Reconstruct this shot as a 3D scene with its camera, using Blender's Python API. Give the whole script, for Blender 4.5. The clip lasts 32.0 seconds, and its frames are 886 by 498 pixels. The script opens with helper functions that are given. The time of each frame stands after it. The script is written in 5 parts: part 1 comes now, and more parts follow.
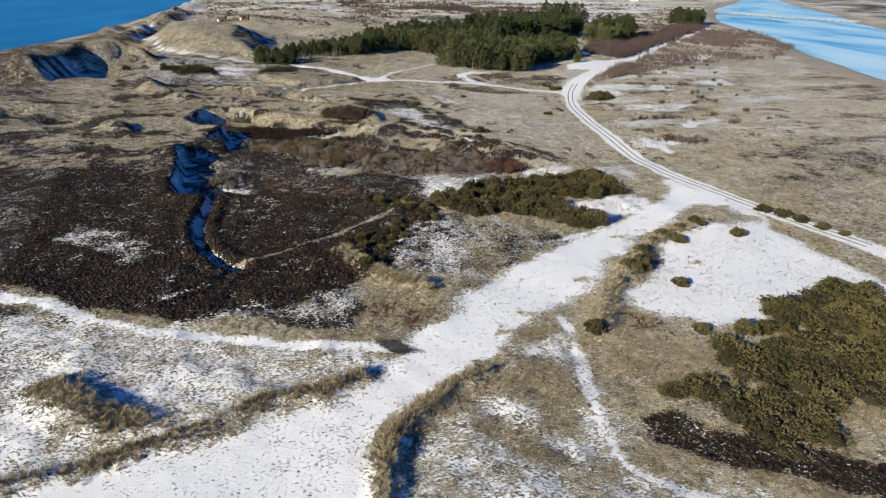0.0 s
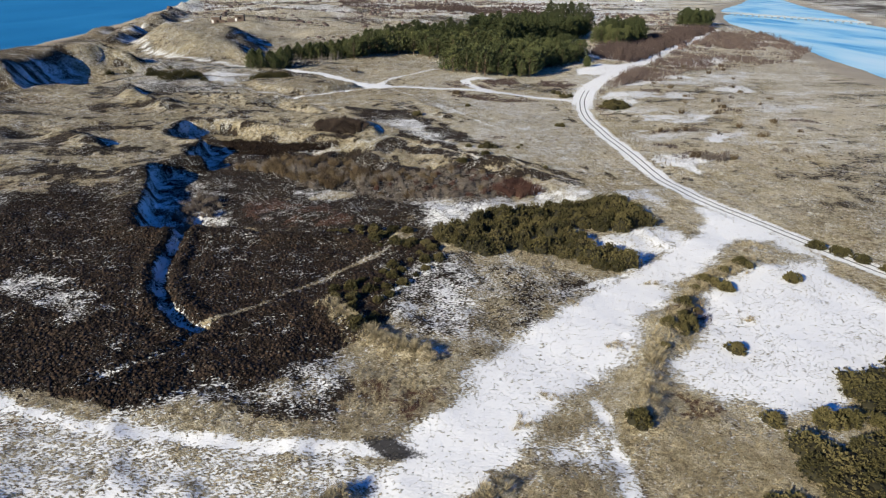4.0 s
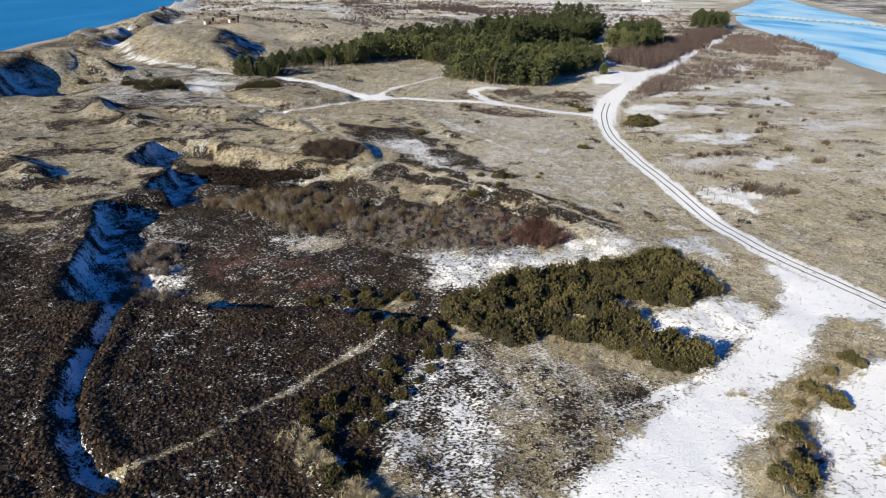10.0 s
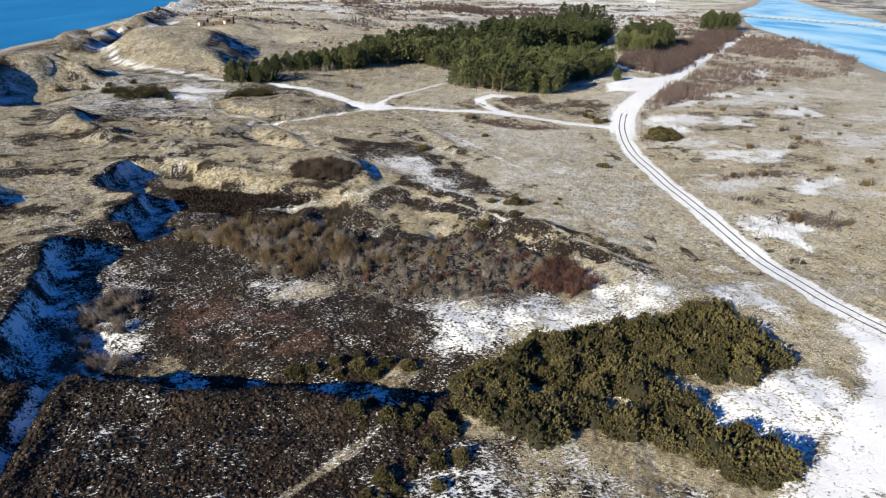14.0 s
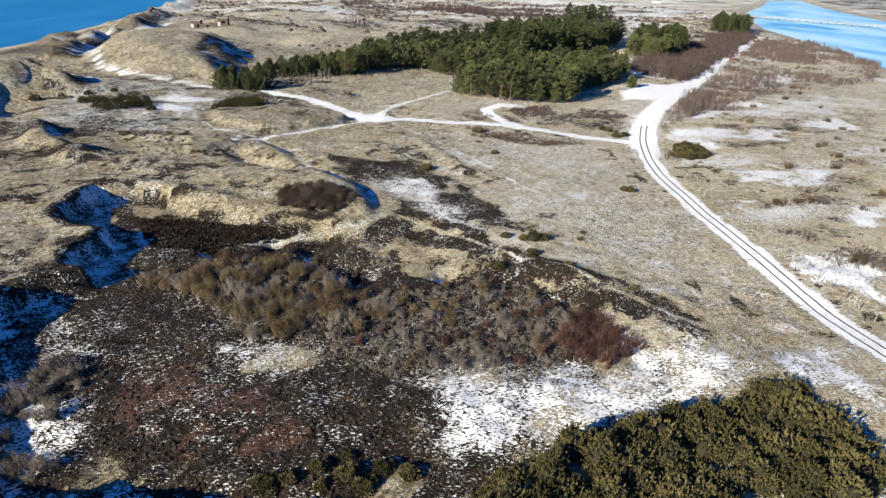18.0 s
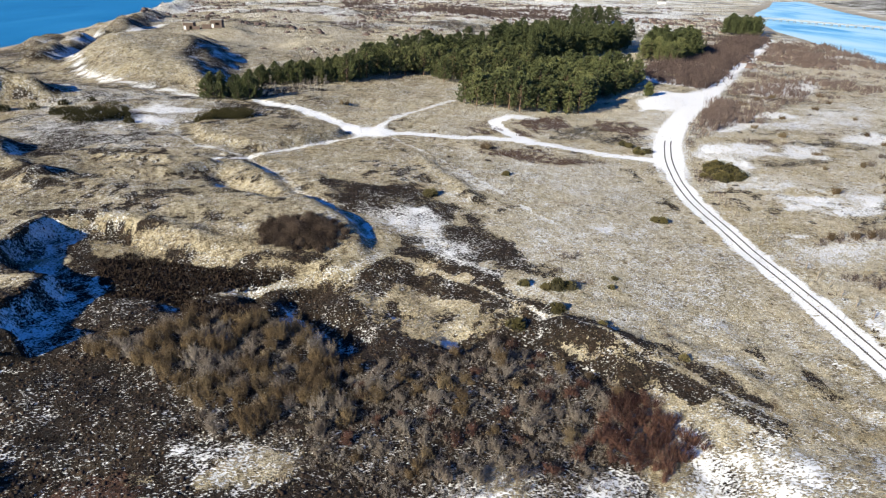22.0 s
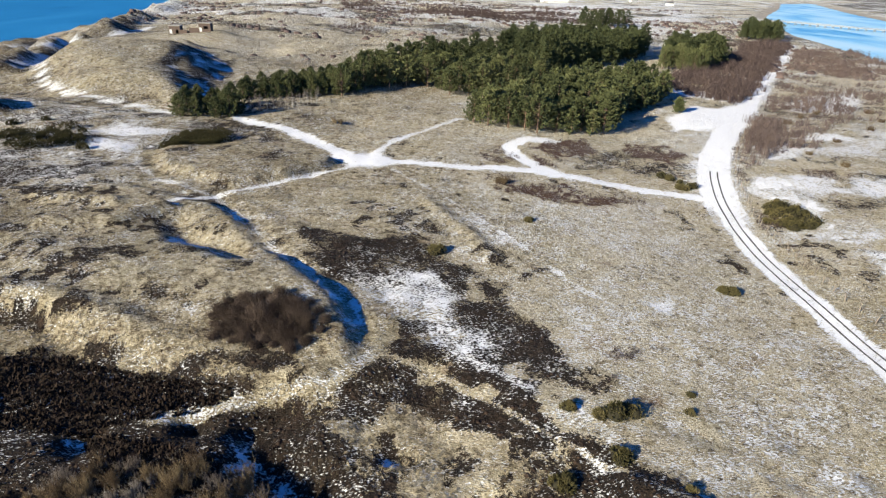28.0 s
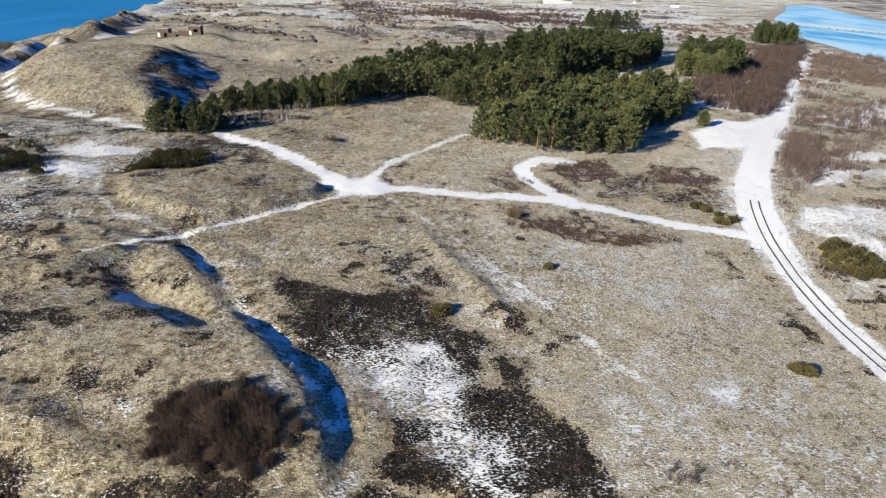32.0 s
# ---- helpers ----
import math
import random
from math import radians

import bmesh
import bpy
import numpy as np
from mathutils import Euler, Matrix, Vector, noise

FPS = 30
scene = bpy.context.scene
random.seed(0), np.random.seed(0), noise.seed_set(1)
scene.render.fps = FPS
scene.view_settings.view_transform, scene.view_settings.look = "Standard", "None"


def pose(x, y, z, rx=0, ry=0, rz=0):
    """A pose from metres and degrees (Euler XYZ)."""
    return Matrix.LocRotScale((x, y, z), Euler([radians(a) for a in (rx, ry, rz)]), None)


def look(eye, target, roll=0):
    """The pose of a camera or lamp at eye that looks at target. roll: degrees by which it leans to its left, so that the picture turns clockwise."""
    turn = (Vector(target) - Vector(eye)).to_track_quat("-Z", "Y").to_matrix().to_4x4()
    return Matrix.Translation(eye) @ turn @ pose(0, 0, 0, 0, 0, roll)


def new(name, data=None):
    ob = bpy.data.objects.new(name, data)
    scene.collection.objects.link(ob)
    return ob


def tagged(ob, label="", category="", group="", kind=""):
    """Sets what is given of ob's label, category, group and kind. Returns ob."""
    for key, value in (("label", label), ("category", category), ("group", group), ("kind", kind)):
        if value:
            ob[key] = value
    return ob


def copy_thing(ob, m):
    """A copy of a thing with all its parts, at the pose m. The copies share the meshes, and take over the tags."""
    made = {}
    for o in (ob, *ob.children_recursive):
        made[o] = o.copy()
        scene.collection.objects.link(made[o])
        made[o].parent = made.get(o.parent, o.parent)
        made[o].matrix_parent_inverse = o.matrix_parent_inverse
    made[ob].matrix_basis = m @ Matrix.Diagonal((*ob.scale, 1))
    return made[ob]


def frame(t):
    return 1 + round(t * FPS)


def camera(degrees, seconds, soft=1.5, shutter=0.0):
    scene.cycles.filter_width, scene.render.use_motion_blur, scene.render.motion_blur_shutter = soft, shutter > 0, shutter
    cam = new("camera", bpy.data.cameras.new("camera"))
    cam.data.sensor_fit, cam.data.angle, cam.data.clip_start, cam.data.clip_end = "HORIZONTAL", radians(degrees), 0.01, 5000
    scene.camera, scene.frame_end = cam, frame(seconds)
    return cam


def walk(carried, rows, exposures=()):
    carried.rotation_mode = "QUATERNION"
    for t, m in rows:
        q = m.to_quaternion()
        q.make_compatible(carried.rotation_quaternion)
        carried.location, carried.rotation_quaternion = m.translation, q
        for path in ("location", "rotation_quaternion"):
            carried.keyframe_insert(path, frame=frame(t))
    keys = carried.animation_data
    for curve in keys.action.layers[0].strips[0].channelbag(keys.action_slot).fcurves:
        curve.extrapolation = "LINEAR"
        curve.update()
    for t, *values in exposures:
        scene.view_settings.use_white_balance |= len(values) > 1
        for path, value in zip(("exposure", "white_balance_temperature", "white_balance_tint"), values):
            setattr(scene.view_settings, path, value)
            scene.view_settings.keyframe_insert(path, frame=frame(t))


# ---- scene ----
cam = camera(72.02, 32.0, soft=1.2)
walk(cam, [
    (0, pose(0.000, 0.000, 37.500, 65.908, -1.160, 0.519)),
    (4, pose(-0.614, 15.837, 37.707, 65.846, -1.244, 0.687)),
    (8, pose(-1.474, 31.589, 37.877, 65.794, -1.333, 0.861)),
    (12, pose(-2.526, 47.397, 38.021, 65.754, -1.428, 1.035)),
    (16, pose(-3.716, 63.399, 38.148, 65.728, -1.528, 1.206)),
    (20, pose(-4.990, 79.733, 38.266, 65.715, -1.634, 1.369)),
    (24, pose(-6.293, 96.538, 38.386, 65.716, -1.744, 1.520)),
    (28, pose(-7.571, 113.953, 38.516, 65.734, -1.858, 1.655)),
    (32, pose(-8.770, 132.117, 38.666, 65.768, -1.977, 1.771)),
], exposures=[(0, 0.10), (7, 0.20), (13, 0.40), (18, 0.52), (25, 0.54), (32, 0.35)])

# ---------------------------------------------------------------- light
SUN_EL, SUN_AZ = 22.0, 227.0        # degrees; azimuth clockwise from +y
world = bpy.data.worlds.new("sky")
scene.world = world
world.use_nodes = True
wn = world.node_tree.nodes
sky = wn.new("ShaderNodeTexSky")
sky.sky_type = "NISHITA"
sky.sun_disc = False
sky.sun_elevation, sky.sun_rotation = radians(SUN_EL), radians(SUN_AZ)
sky.air_density, sky.dust_density, sky.ozone_density = 1.0, 0.4, 2.0
blue = wn.new("ShaderNodeMix")
blue.data_type, blue.blend_type = "RGBA", "MULTIPLY"
blue.inputs[0].default_value, blue.inputs[7].default_value = 1.0, (0.15, 0.72, 1.60, 1)   # deep winter blue
world.node_tree.links.new(sky.outputs[0], blue.inputs[6])
world.node_tree.links.new(blue.outputs[2], wn["Background"].inputs[0])
wn["Background"].inputs[1].default_value = 0.061
sun_lamp = bpy.data.lights.new("sun", "SUN")
sun_lamp.energy, sun_lamp.angle, sun_lamp.color = 6.9, radians(0.55), (1.0, 0.908, 0.69)
sun = new("sun", sun_lamp)
ca = radians(SUN_AZ)
sun.matrix_world = look((math.sin(ca) * 100, math.cos(ca) * 100, 100 * math.tan(radians(SUN_EL))), (0, 0, 0))


# ---------------------------------------------------------------- materials
def material(name, rough=0.9):
    m = bpy.data.materials.new(name)
    m.use_nodes = True
    b = m.node_tree.nodes["Principled BSDF"]
    b.inputs["Roughness"].default_value = rough
    b.inputs["Specular IOR Level"].default_value = 0.25
    return m, m.node_tree.nodes, m.node_tree.links, b


def ramp(nodes, stops):
    r = nodes.new("ShaderNodeValToRGB")
    e = r.color_ramp.elements
    while len(e) < len(stops):
        e.new(0.5)
    for s, (p, c) in zip(e, stops):
        s.position, s.color = p, (*c, 1)
    return r


def tex(nodes, links, scale, detail=5, rough=0.6, stretch=None, distort=0.0):
    n = nodes.new("ShaderNodeTexNoise")
    n.inputs["Scale"].default_value, n.inputs["Detail"].default_value = scale, detail
    n.inputs["Roughness"].default_value, n.inputs["Distortion"].default_value = rough, distort
    g = nodes.new("ShaderNodeNewGeometry")
    if stretch:
        mp = nodes.new("ShaderNodeMapping")
        mp.inputs["Rotation"].default_value = (0, 0, radians(stretch[0]))
        mp.inputs["Scale"].default_value = stretch[1]
        links.new(g.outputs["Position"], mp.inputs["Vector"])
        links.new(mp.outputs[0], n.inputs["Vector"])
    else:
        links.new(g.outputs["Position"], n.inputs["Vector"])
    return n.outputs[0]


def math_node(nodes, links, op, a, b=None, c=None, clamp=False):
    n = nodes.new("ShaderNodeMath")
    n.operation, n.use_clamp = op, clamp
    for i, v in enumerate((a, b, c)):
        if v is None:
            continue
        if isinstance(v, (int, float)):
            n.inputs[i].default_value = v
        else:
            links.new(v, n.inputs[i])
    return n.outputs[0]


def mix(nodes, links, f, a, b):
    n = nodes.new("ShaderNodeMix")
    n.data_type = "RGBA"
    for v, s in ((f, n.inputs[0]), (a, n.inputs[6]), (b, n.inputs[7])):
        if isinstance(v, tuple):
            s.default_value = (*v, 1)
        elif isinstance(v, (int, float)):
            s.default_value = v
        else:
            links.new(v, s)
    return n.outputs[2]


def plant(name, stops, scale=0.35, rough=0.85):
    """Foliage or twigs: colour varies from clump to clump and over metres."""
    m, n, l, b = material(name, rough)
    g = n.new("ShaderNodeNewGeometry")
    o = n.new("ShaderNodeObjectInfo")
    a = math_node(n, l, "MULTIPLY", g.outputs["Random Per Island"], 0.36)
    a = math_node(n, l, "MULTIPLY_ADD", tex(n, l, scale, 3), 0.33, a)
    a = math_node(n, l, "MULTIPLY_ADD", o.outputs["Random"], 0.39, a)
    r = ramp(n, stops)
    l.new(a, r.inputs[0])
    l.new(r.outputs[0], b.inputs["Base Color"])
    return m


def attribute(n, name):
    a = n.new("ShaderNodeAttribute")
    a.attribute_name = name
    return a.outputs["Fac"]


def ground_material():
    m, n, l, b = material("dune_ground", 0.92)
    snow, heath, tone = attribute(n, "snow"), attribute(n, "heath"), attribute(n, "tone")
    fine = tex(n, l, 4.0, 3, 0.66)
    mid = tex(n, l, 0.55, 5, 0.62)
    blades = tex(n, l, 4.6, 4, 0.68, (38, (0.6, 1.5, 1.0)), 0.4)
    big = tex(n, l, 0.07, 5, 0.6)
    # straw
    g = ramp(n, [(0.22, (0.09, 0.066, 0.044)), (0.38, (0.27, 0.220, 0.140)), (0.53, (0.45, 0.384, 0.258)), (0.75, (0.65, 0.575, 0.425))])
    tufts = tex(n, l, 1.15, 6, 0.68)
    v = math_node(n, l, "MULTIPLY_ADD", blades, 0.9, math_node(n, l, "MULTIPLY_ADD", tufts, 1.5, math_node(n, l, "MULTIPLY", mid, 0.6)))
    v = math_node(n, l, "MULTIPLY_ADD", v, 1.3, -1.45)
    l.new(math_node(n, l, "ADD", v, math_node(n, l, "MULTIPLY_ADD", tone, 0.36, -0.16)), g.inputs[0])
    of = n.new("ShaderNodeMapRange")
    of.inputs[1].default_value, of.inputs[2].default_value, of.inputs[4].default_value = 0.45, 0.65, 0.22
    l.new(big, of.inputs[0])
    straw = mix(n, l, of.outputs[0], g.outputs[0], mix(n, l, blades, (0.18, 0.15, 0.07), (0.40, 0.35, 0.20)))
    rf = n.new("ShaderNodeMapRange")
    rf.inputs[1].default_value, rf.inputs[2].default_value, rf.inputs[4].default_value = 0.58, 0.70, 0.7
    l.new(tex(n, l, 0.16, 6, 0.7), rf.inputs[0])
    straw = mix(n, l, rf.outputs[0], straw, mix(n, l, fine, (0.13, 0.075, 0.045), (0.27, 0.16, 0.10)))
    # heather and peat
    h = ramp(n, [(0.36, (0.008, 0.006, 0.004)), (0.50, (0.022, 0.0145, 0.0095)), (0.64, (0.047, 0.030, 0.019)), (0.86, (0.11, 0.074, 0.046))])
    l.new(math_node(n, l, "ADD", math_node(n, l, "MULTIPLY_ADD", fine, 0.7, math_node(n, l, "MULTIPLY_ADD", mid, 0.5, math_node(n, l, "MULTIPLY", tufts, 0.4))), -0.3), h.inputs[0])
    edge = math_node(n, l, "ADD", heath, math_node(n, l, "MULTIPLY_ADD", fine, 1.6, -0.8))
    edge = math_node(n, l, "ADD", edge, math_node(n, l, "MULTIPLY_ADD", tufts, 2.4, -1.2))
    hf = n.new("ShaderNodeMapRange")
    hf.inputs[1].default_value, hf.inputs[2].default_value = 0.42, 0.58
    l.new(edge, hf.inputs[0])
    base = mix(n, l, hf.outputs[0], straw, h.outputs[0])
    # small dark cushions of crowberry and moss among the grass
    cu = n.new("ShaderNodeMapRange")
    cu.inputs[1].default_value, cu.inputs[2].default_value, cu.inputs[4].default_value = 0.625, 0.68, 0.75
    l.new(math_node(n, l, "MULTIPLY_ADD", tex(n, l, 0.10, 4, 0.6), 0.5, math_node(n, l, "MULTIPLY", tex(n, l, 1.7, 4, 0.7), 0.62)), cu.inputs[0])
    base = mix(n, l, cu.outputs[0], base, mix(n, l, fine, (0.030, 0.022, 0.014), (0.12, 0.088, 0.056)))
    rq = math_node(n, l, "ADD", attribute(n, "red"), math_node(n, l, "MULTIPLY_ADD", tufts, 2.0, -1.0))
    rm = n.new("ShaderNodeMapRange")
    rm.inputs[1].default_value, rm.inputs[2].default_value = 0.42, 0.62
    l.new(rq, rm.inputs[0])
    base = mix(n, l, rm.outputs[0], base, mix(n, l, fine, (0.035, 0.018, 0.012), (0.15, 0.078, 0.052)))
    # snow caught between the stems
    speck = tex(n, l, 3.8, 3, 0.62, (-38, (0.75, 1.3, 1.0)))
    s = math_node(n, l, "ADD", snow, math_node(n, l, "MULTIPLY_ADD", speck, 4.0, -2.0))
    s = math_node(n, l, "ADD", s, math_node(n, l, "MULTIPLY_ADD", tex(n, l, 0.85, 5, 0.62, None, 0.8), 2.0, -1.0))
    sf = n.new("ShaderNodeMapRange")
    sf.inputs[1].default_value, sf.inputs[2].default_value = 0.32, 0.76
    l.new(s, sf.inputs[0])
    shut = n.new("ShaderNodeMapRange")
    shut.inputs[1].default_value, shut.inputs[2].default_value = -0.42, -0.02
    l.new(snow, shut.inputs[0])
    lying = math_node(n, l, "MULTIPLY", sf.outputs[0], shut.outputs[0])
    white = mix(n, l, tex(n, l, 0.8, 4), (0.82, 0.82, 0.83), (0.90, 0.905, 0.91))
    col = mix(n, l, lying, base, white)
    rut = attribute(n, "rut")
    rq = math_node(n, l, "MULTIPLY_ADD", math_node(n, l, "ADD", rut, math_node(n, l, "MULTIPLY_ADD", fine, 0.9, -0.45)), 4.0, -1.6, clamp=True)
    col = mix(n, l, rq, col, (0.06, 0.056, 0.054))
    sand = attribute(n, "sand")
    col = mix(n, l, sand, col, mix(n, l, tex(n, l, 0.06, 5), (0.36, 0.31, 0.25), (0.60, 0.53, 0.43)))
    l.new(col, b.inputs["Base Color"])
    bump = n.new("ShaderNodeBump")
    bump.inputs["Strength"].default_value, bump.inputs["Distance"].default_value = 1.0, 0.4
    hgt = math_node(n, l, "MULTIPLY_ADD", blades, 0.9, math_node(n, l, "MULTIPLY_ADD", tufts, 0.9, math_node(n, l, "MULTIPLY", fine, 0.9)))
    cell = n.new("ShaderNodeTexVoronoi")
    cell.feature = "SMOOTH_F1"
    cell.inputs["Scale"].default_value, cell.inputs["Smoothness"].default_value = 1.55, 0.35
    pos = n.new("ShaderNodeNewGeometry")
    l.new(pos.outputs["Position"], cell.inputs["Vector"])
    hummock = math_node(n, l, "MULTIPLY", math_node(n, l, "SUBTRACT", 1.0, cell.outputs["Distance"]), hf.outputs[0])
    hgt = math_node(n, l, "MULTIPLY_ADD", hummock, 0.9, hgt)
    hgt = math_node(n, l, "MULTIPLY", hgt, math_node(n, l, "MULTIPLY_ADD", lying, -0.90, 1.0))
    l.new(hgt, bump.inputs["Height"])
    l.new(bump.outputs[0], b.inputs["Normal"])
    return m


def water_material(name, stops, scale, stretch, rough):
    m, n, l, b = material(name, rough)
    r = ramp(n, stops)
    l.new(tex(n, l, scale, 6, 0.55, stretch, 0.6), r.inputs[0])
    l.new(r.outputs[0], b.inputs["Base Color"])
    bump = n.new("ShaderNodeBump")
    bump.inputs["Strength"].default_value, bump.inputs["Distance"].default_value = 0.35, 0.3
    l.new(tex(n, l, 0.35, 4, 0.6, (20, (1, 2.2, 1))), bump.inputs["Height"])
    l.new(bump.outputs[0], b.inputs["Normal"])
    return m


def plain(name, a, c, scale=1.5, rough=0.85, bumpy=0.02):
    m, n, l, b = material(name, rough)
    t = tex(n, l, scale, 6, 0.65)
    l.new(mix(n, l, t, a, c), b.inputs["Base Color"])
    bump = n.new("ShaderNodeBump")
    bump.inputs["Strength"].default_value, bump.inputs["Distance"].default_value = 0.6, bumpy
    l.new(t, bump.inputs["Height"])
    l.new(bump.outputs[0], b.inputs["Normal"])
    return m


GROUND = ground_material()
SEA = water_material("sea_water", [(0.3, (0.012, 0.15, 0.35)), (0.55, (0.02, 0.20, 0.44)), (0.8, (0.04, 0.26, 0.52))], 0.02, (60, (1, 0.25, 1)), 0.35)
ICE = water_material("icy_estuary", [(0.34, (0.10, 0.37, 0.66)), (0.44, (0.26, 0.58, 0.81)), (0.53, (0.46, 0.74, 0.88)), (0.7, (0.62, 0.82, 0.91))], 0.008, (-28, (3.0, 0.8, 1)), 0.4)
PINE = plant("pine_needles", [(0.2, (0.034, 0.044, 0.020)), (0.5, (0.088, 0.100, 0.040)), (0.75, (0.145, 0.155, 0.064)), (0.95, (0.21, 0.20, 0.09))], 0.12)
BARK = plain("pine_bark", (0.10, 0.065, 0.045), (0.22, 0.15, 0.11), 3.0)
GORSE = plant("gorse_spines", [(0.2, (0.028, 0.027, 0.011)), (0.5, (0.086, 0.075, 0.029)), (0.75, (0.148, 0.124, 0.053)), (0.95, (0.215, 0.172, 0.092))], 0.5)
# near black: the shade inside a bush is put into this colour
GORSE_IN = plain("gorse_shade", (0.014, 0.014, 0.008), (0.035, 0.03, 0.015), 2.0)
HEATHER = plant("heather", [(0.2, (0.010, 0.0065, 0.0045)), (0.45, (0.024, 0.015, 0.010)), (0.65, (0.042, 0.026, 0.017)), (0.9, (0.085, 0.056, 0.035))], 0.35)
STRAW = plant("marram_straw", [(0.15, (0.13, 0.100, 0.058)), (0.4, (0.26, 0.213, 0.130)), (0.65, (0.37, 0.310, 0.202)), (0.9, (0.53, 0.458, 0.328))], 0.2)
TWIG = plant("willow_twigs", [(0.2, (0.055, 0.037, 0.022)), (0.5, (0.115, 0.08, 0.045)), (0.75, (0.17, 0.125, 0.07)), (0.95, (0.25, 0.2, 0.13))], 0.3)
GREYTWIG = plant("grey_twigs", [(0.2, (0.08, 0.065, 0.055)), (0.5, (0.16, 0.13, 0.11)), (0.75, (0.23, 0.20, 0.17)), (0.95, (0.32, 0.29, 0.26))], 0.3)
REDTWIG = plant("red_twigs", [(0.2, (0.04, 0.022, 0.018)), (0.5, (0.095, 0.046, 0.036)), (0.75, (0.14, 0.075, 0.055)), (0.95, (0.22, 0.14, 0.11))], 0.3)
DARKTWIG = plant("dark_twigs", [(0.2, (0.022, 0.015, 0.012)), (0.5, (0.050, 0.035, 0.027)), (0.75, (0.085, 0.060, 0.046)), (0.95, (0.14, 0.105, 0.082))], 0.3)
PURPLE = plant("far_scrub_twigs", [(0.2, (0.048, 0.034, 0.031)), (0.5, (0.105, 0.074, 0.066)), (0.75, (0.155, 0.115, 0.100)), (0.95, (0.24, 0.19, 0.165))], 0.05)
BRICK = plain("weathered_brick", (0.085, 0.060, 0.050), (0.155, 0.115, 0.095), 2.5)
CONCRETE = plain("old_concrete", (0.28, 0.26, 0.23), (0.42, 0.40, 0.36), 1.2)
# darkness of unlit rooms put into the colour of floor and panes
DARKIN = plain("dark_interior", (0.015, 0.013, 0.012), (0.03, 0.026, 0.024), 1.0)
TIMBER = plain("grey_timber", (0.16, 0.13, 0.10), (0.30, 0.26, 0.21), 4.0)
BLEACHED = plain("bleached_timber", (0.25, 0.25, 0.25), (0.36, 0.36, 0.35), 1.0)
PALE = plain("pale_sheeting", (0.62, 0.62, 0.60), (0.76, 0.76, 0.75), 0.3)
SLATE = plain("slate_roof", (0.10, 0.10, 0.11), (0.18, 0.18, 0.19), 0.6)


# ---------------------------------------------------------------- plan
ROAD = [(88,45),(76,70),(66.5,89),(60.5,100),(53.3,113.5),(47.2,126),(45.4,140),(44.2,158),(42.8,176),(42.4,192),(42.5,205),(43.4,216),(46.2,232),(50.5,247),(56.8,263),(70,289),(92,328),(122,384),(182,492),(232,584)]
MAIN = [(-45,27),(-34,35.3),(-25,39.3),(-19,43.2),(-15.5,46),(-11,47.8),(-7,51),(-4.4,54.0),(-3.6,57.5),(0.9,64),(2.9,70),(8.1,75),(16.6,84),(28.4,96),(40,108),(46,121),(54.4,111),(56.2,100),(46.5,106),(34.1,94),(24.5,82),(20.7,74),(16.5,68),(10.6,63),(6.5,56.9),(2.2,52),(-0.6,49),(-3.0,46),(-5.4,43),(-5.6,38),(-5.6,27)]
FIELD = [(34.6,88),(45.8,97),(55.6,99),(58,86),(62,72),(52.2,67),(44.3,64),(43.0,69),(37.9,64),(32.4,63),(27.7,65),(23.7,68),(23.5,72),(29.8,76),(31.7,84)]
NWPATH = [(-75,72),(-53.9,66),(-48.8,65),(-40.7,61),(-33.1,59.2),(-25.8,58.3),(-17.6,57.4),(-8.1,57.5),(-3.6,57.3)]
SOUTHDUST = [(-75,68),(-30,59),(-8,57),(-4,54),(-8,49.5),(-15,43.5),(-25,36),(-33,26),(-80,26)]
SOUTHDUST2 = [(-4,33),(-1,44),(4,51),(11,61),(15.5,62),(15.5,50),(16.5,41),(26,35),(26,26),(-4,26)]
BENDPATH = [(14.5,64),(15.2,60),(15.2,53.9),(15.2,49.5),(15.3,44.3),(16.1,40.1),(19.5,37.5),(23.5,36.0)]
FORKROAD = [(46,231.5),(43.8,232),(35.0,235),(25.2,239),(14.6,243),(3.2,245),(-8.6,245),(-20.7,247),(-28.0,248)]
FORKTREES = [(-27.8,246),(-35.2,254),(-43.8,264),(-53.1,273),(-64,280),(-69,284)]
FORKUP = [(-27.8,246),(-23.6,263),(-15.0,278),(-6.3,292)]
HOOK = [(14.4,242),(9.7,251),(6.6,258),(6.1,265),(10.6,272),(17.7,272)]
LEFTP = [(-27.4,244),(-35.1,236),(-43.3,227),(-50.1,220),(-52.2,218),(-57.4,213),(-61,210)]
LEFTP2 = [(-53, 219.6), (-66, 227), (-75, 237), (-79.4, 247.5), (-85, 251)]
RIDGEP = [(-51.5,219),(-42.3,209),(-35.1,199),(-27.6,189),(-21.0,181),(-18.4,174)]
SLACKP = [(-36,161),(-29.3,163.7),(-26.2,165),(-21.6,165.5),(-18.4,167.6),(-15.8,171.1)]
BANKP = [(-15.8,171.1),(-11.8,170.1),(-7.9,168.8),(-4.7,166.4),(-1.3,163.4),(0.9,161.5),(8.7,154.7),(13.1,150.8),(40,126)]
TRAIL = [(-21, 241), (-7, 221), (-0.5, 210), (5.5, 200.6), (10, 191), (14.4, 184.8)]
HILLP = [(-159, 339), (-143, 314.6), (-131, 302), (-116.6, 291.7), (-106, 288.7), (-88, 283.5)]
COASTP = [(-159, 339), (-175, 367), (-193, 420), (-194, 456), (-200, 497), (-198, 528), (-199, 667), (-241, 803)]
PARK = [(57.8,306),(73,329),(83,326),(99,344),(75,298),(56.9,262),(60,277),(68,293),(54.8,291)]
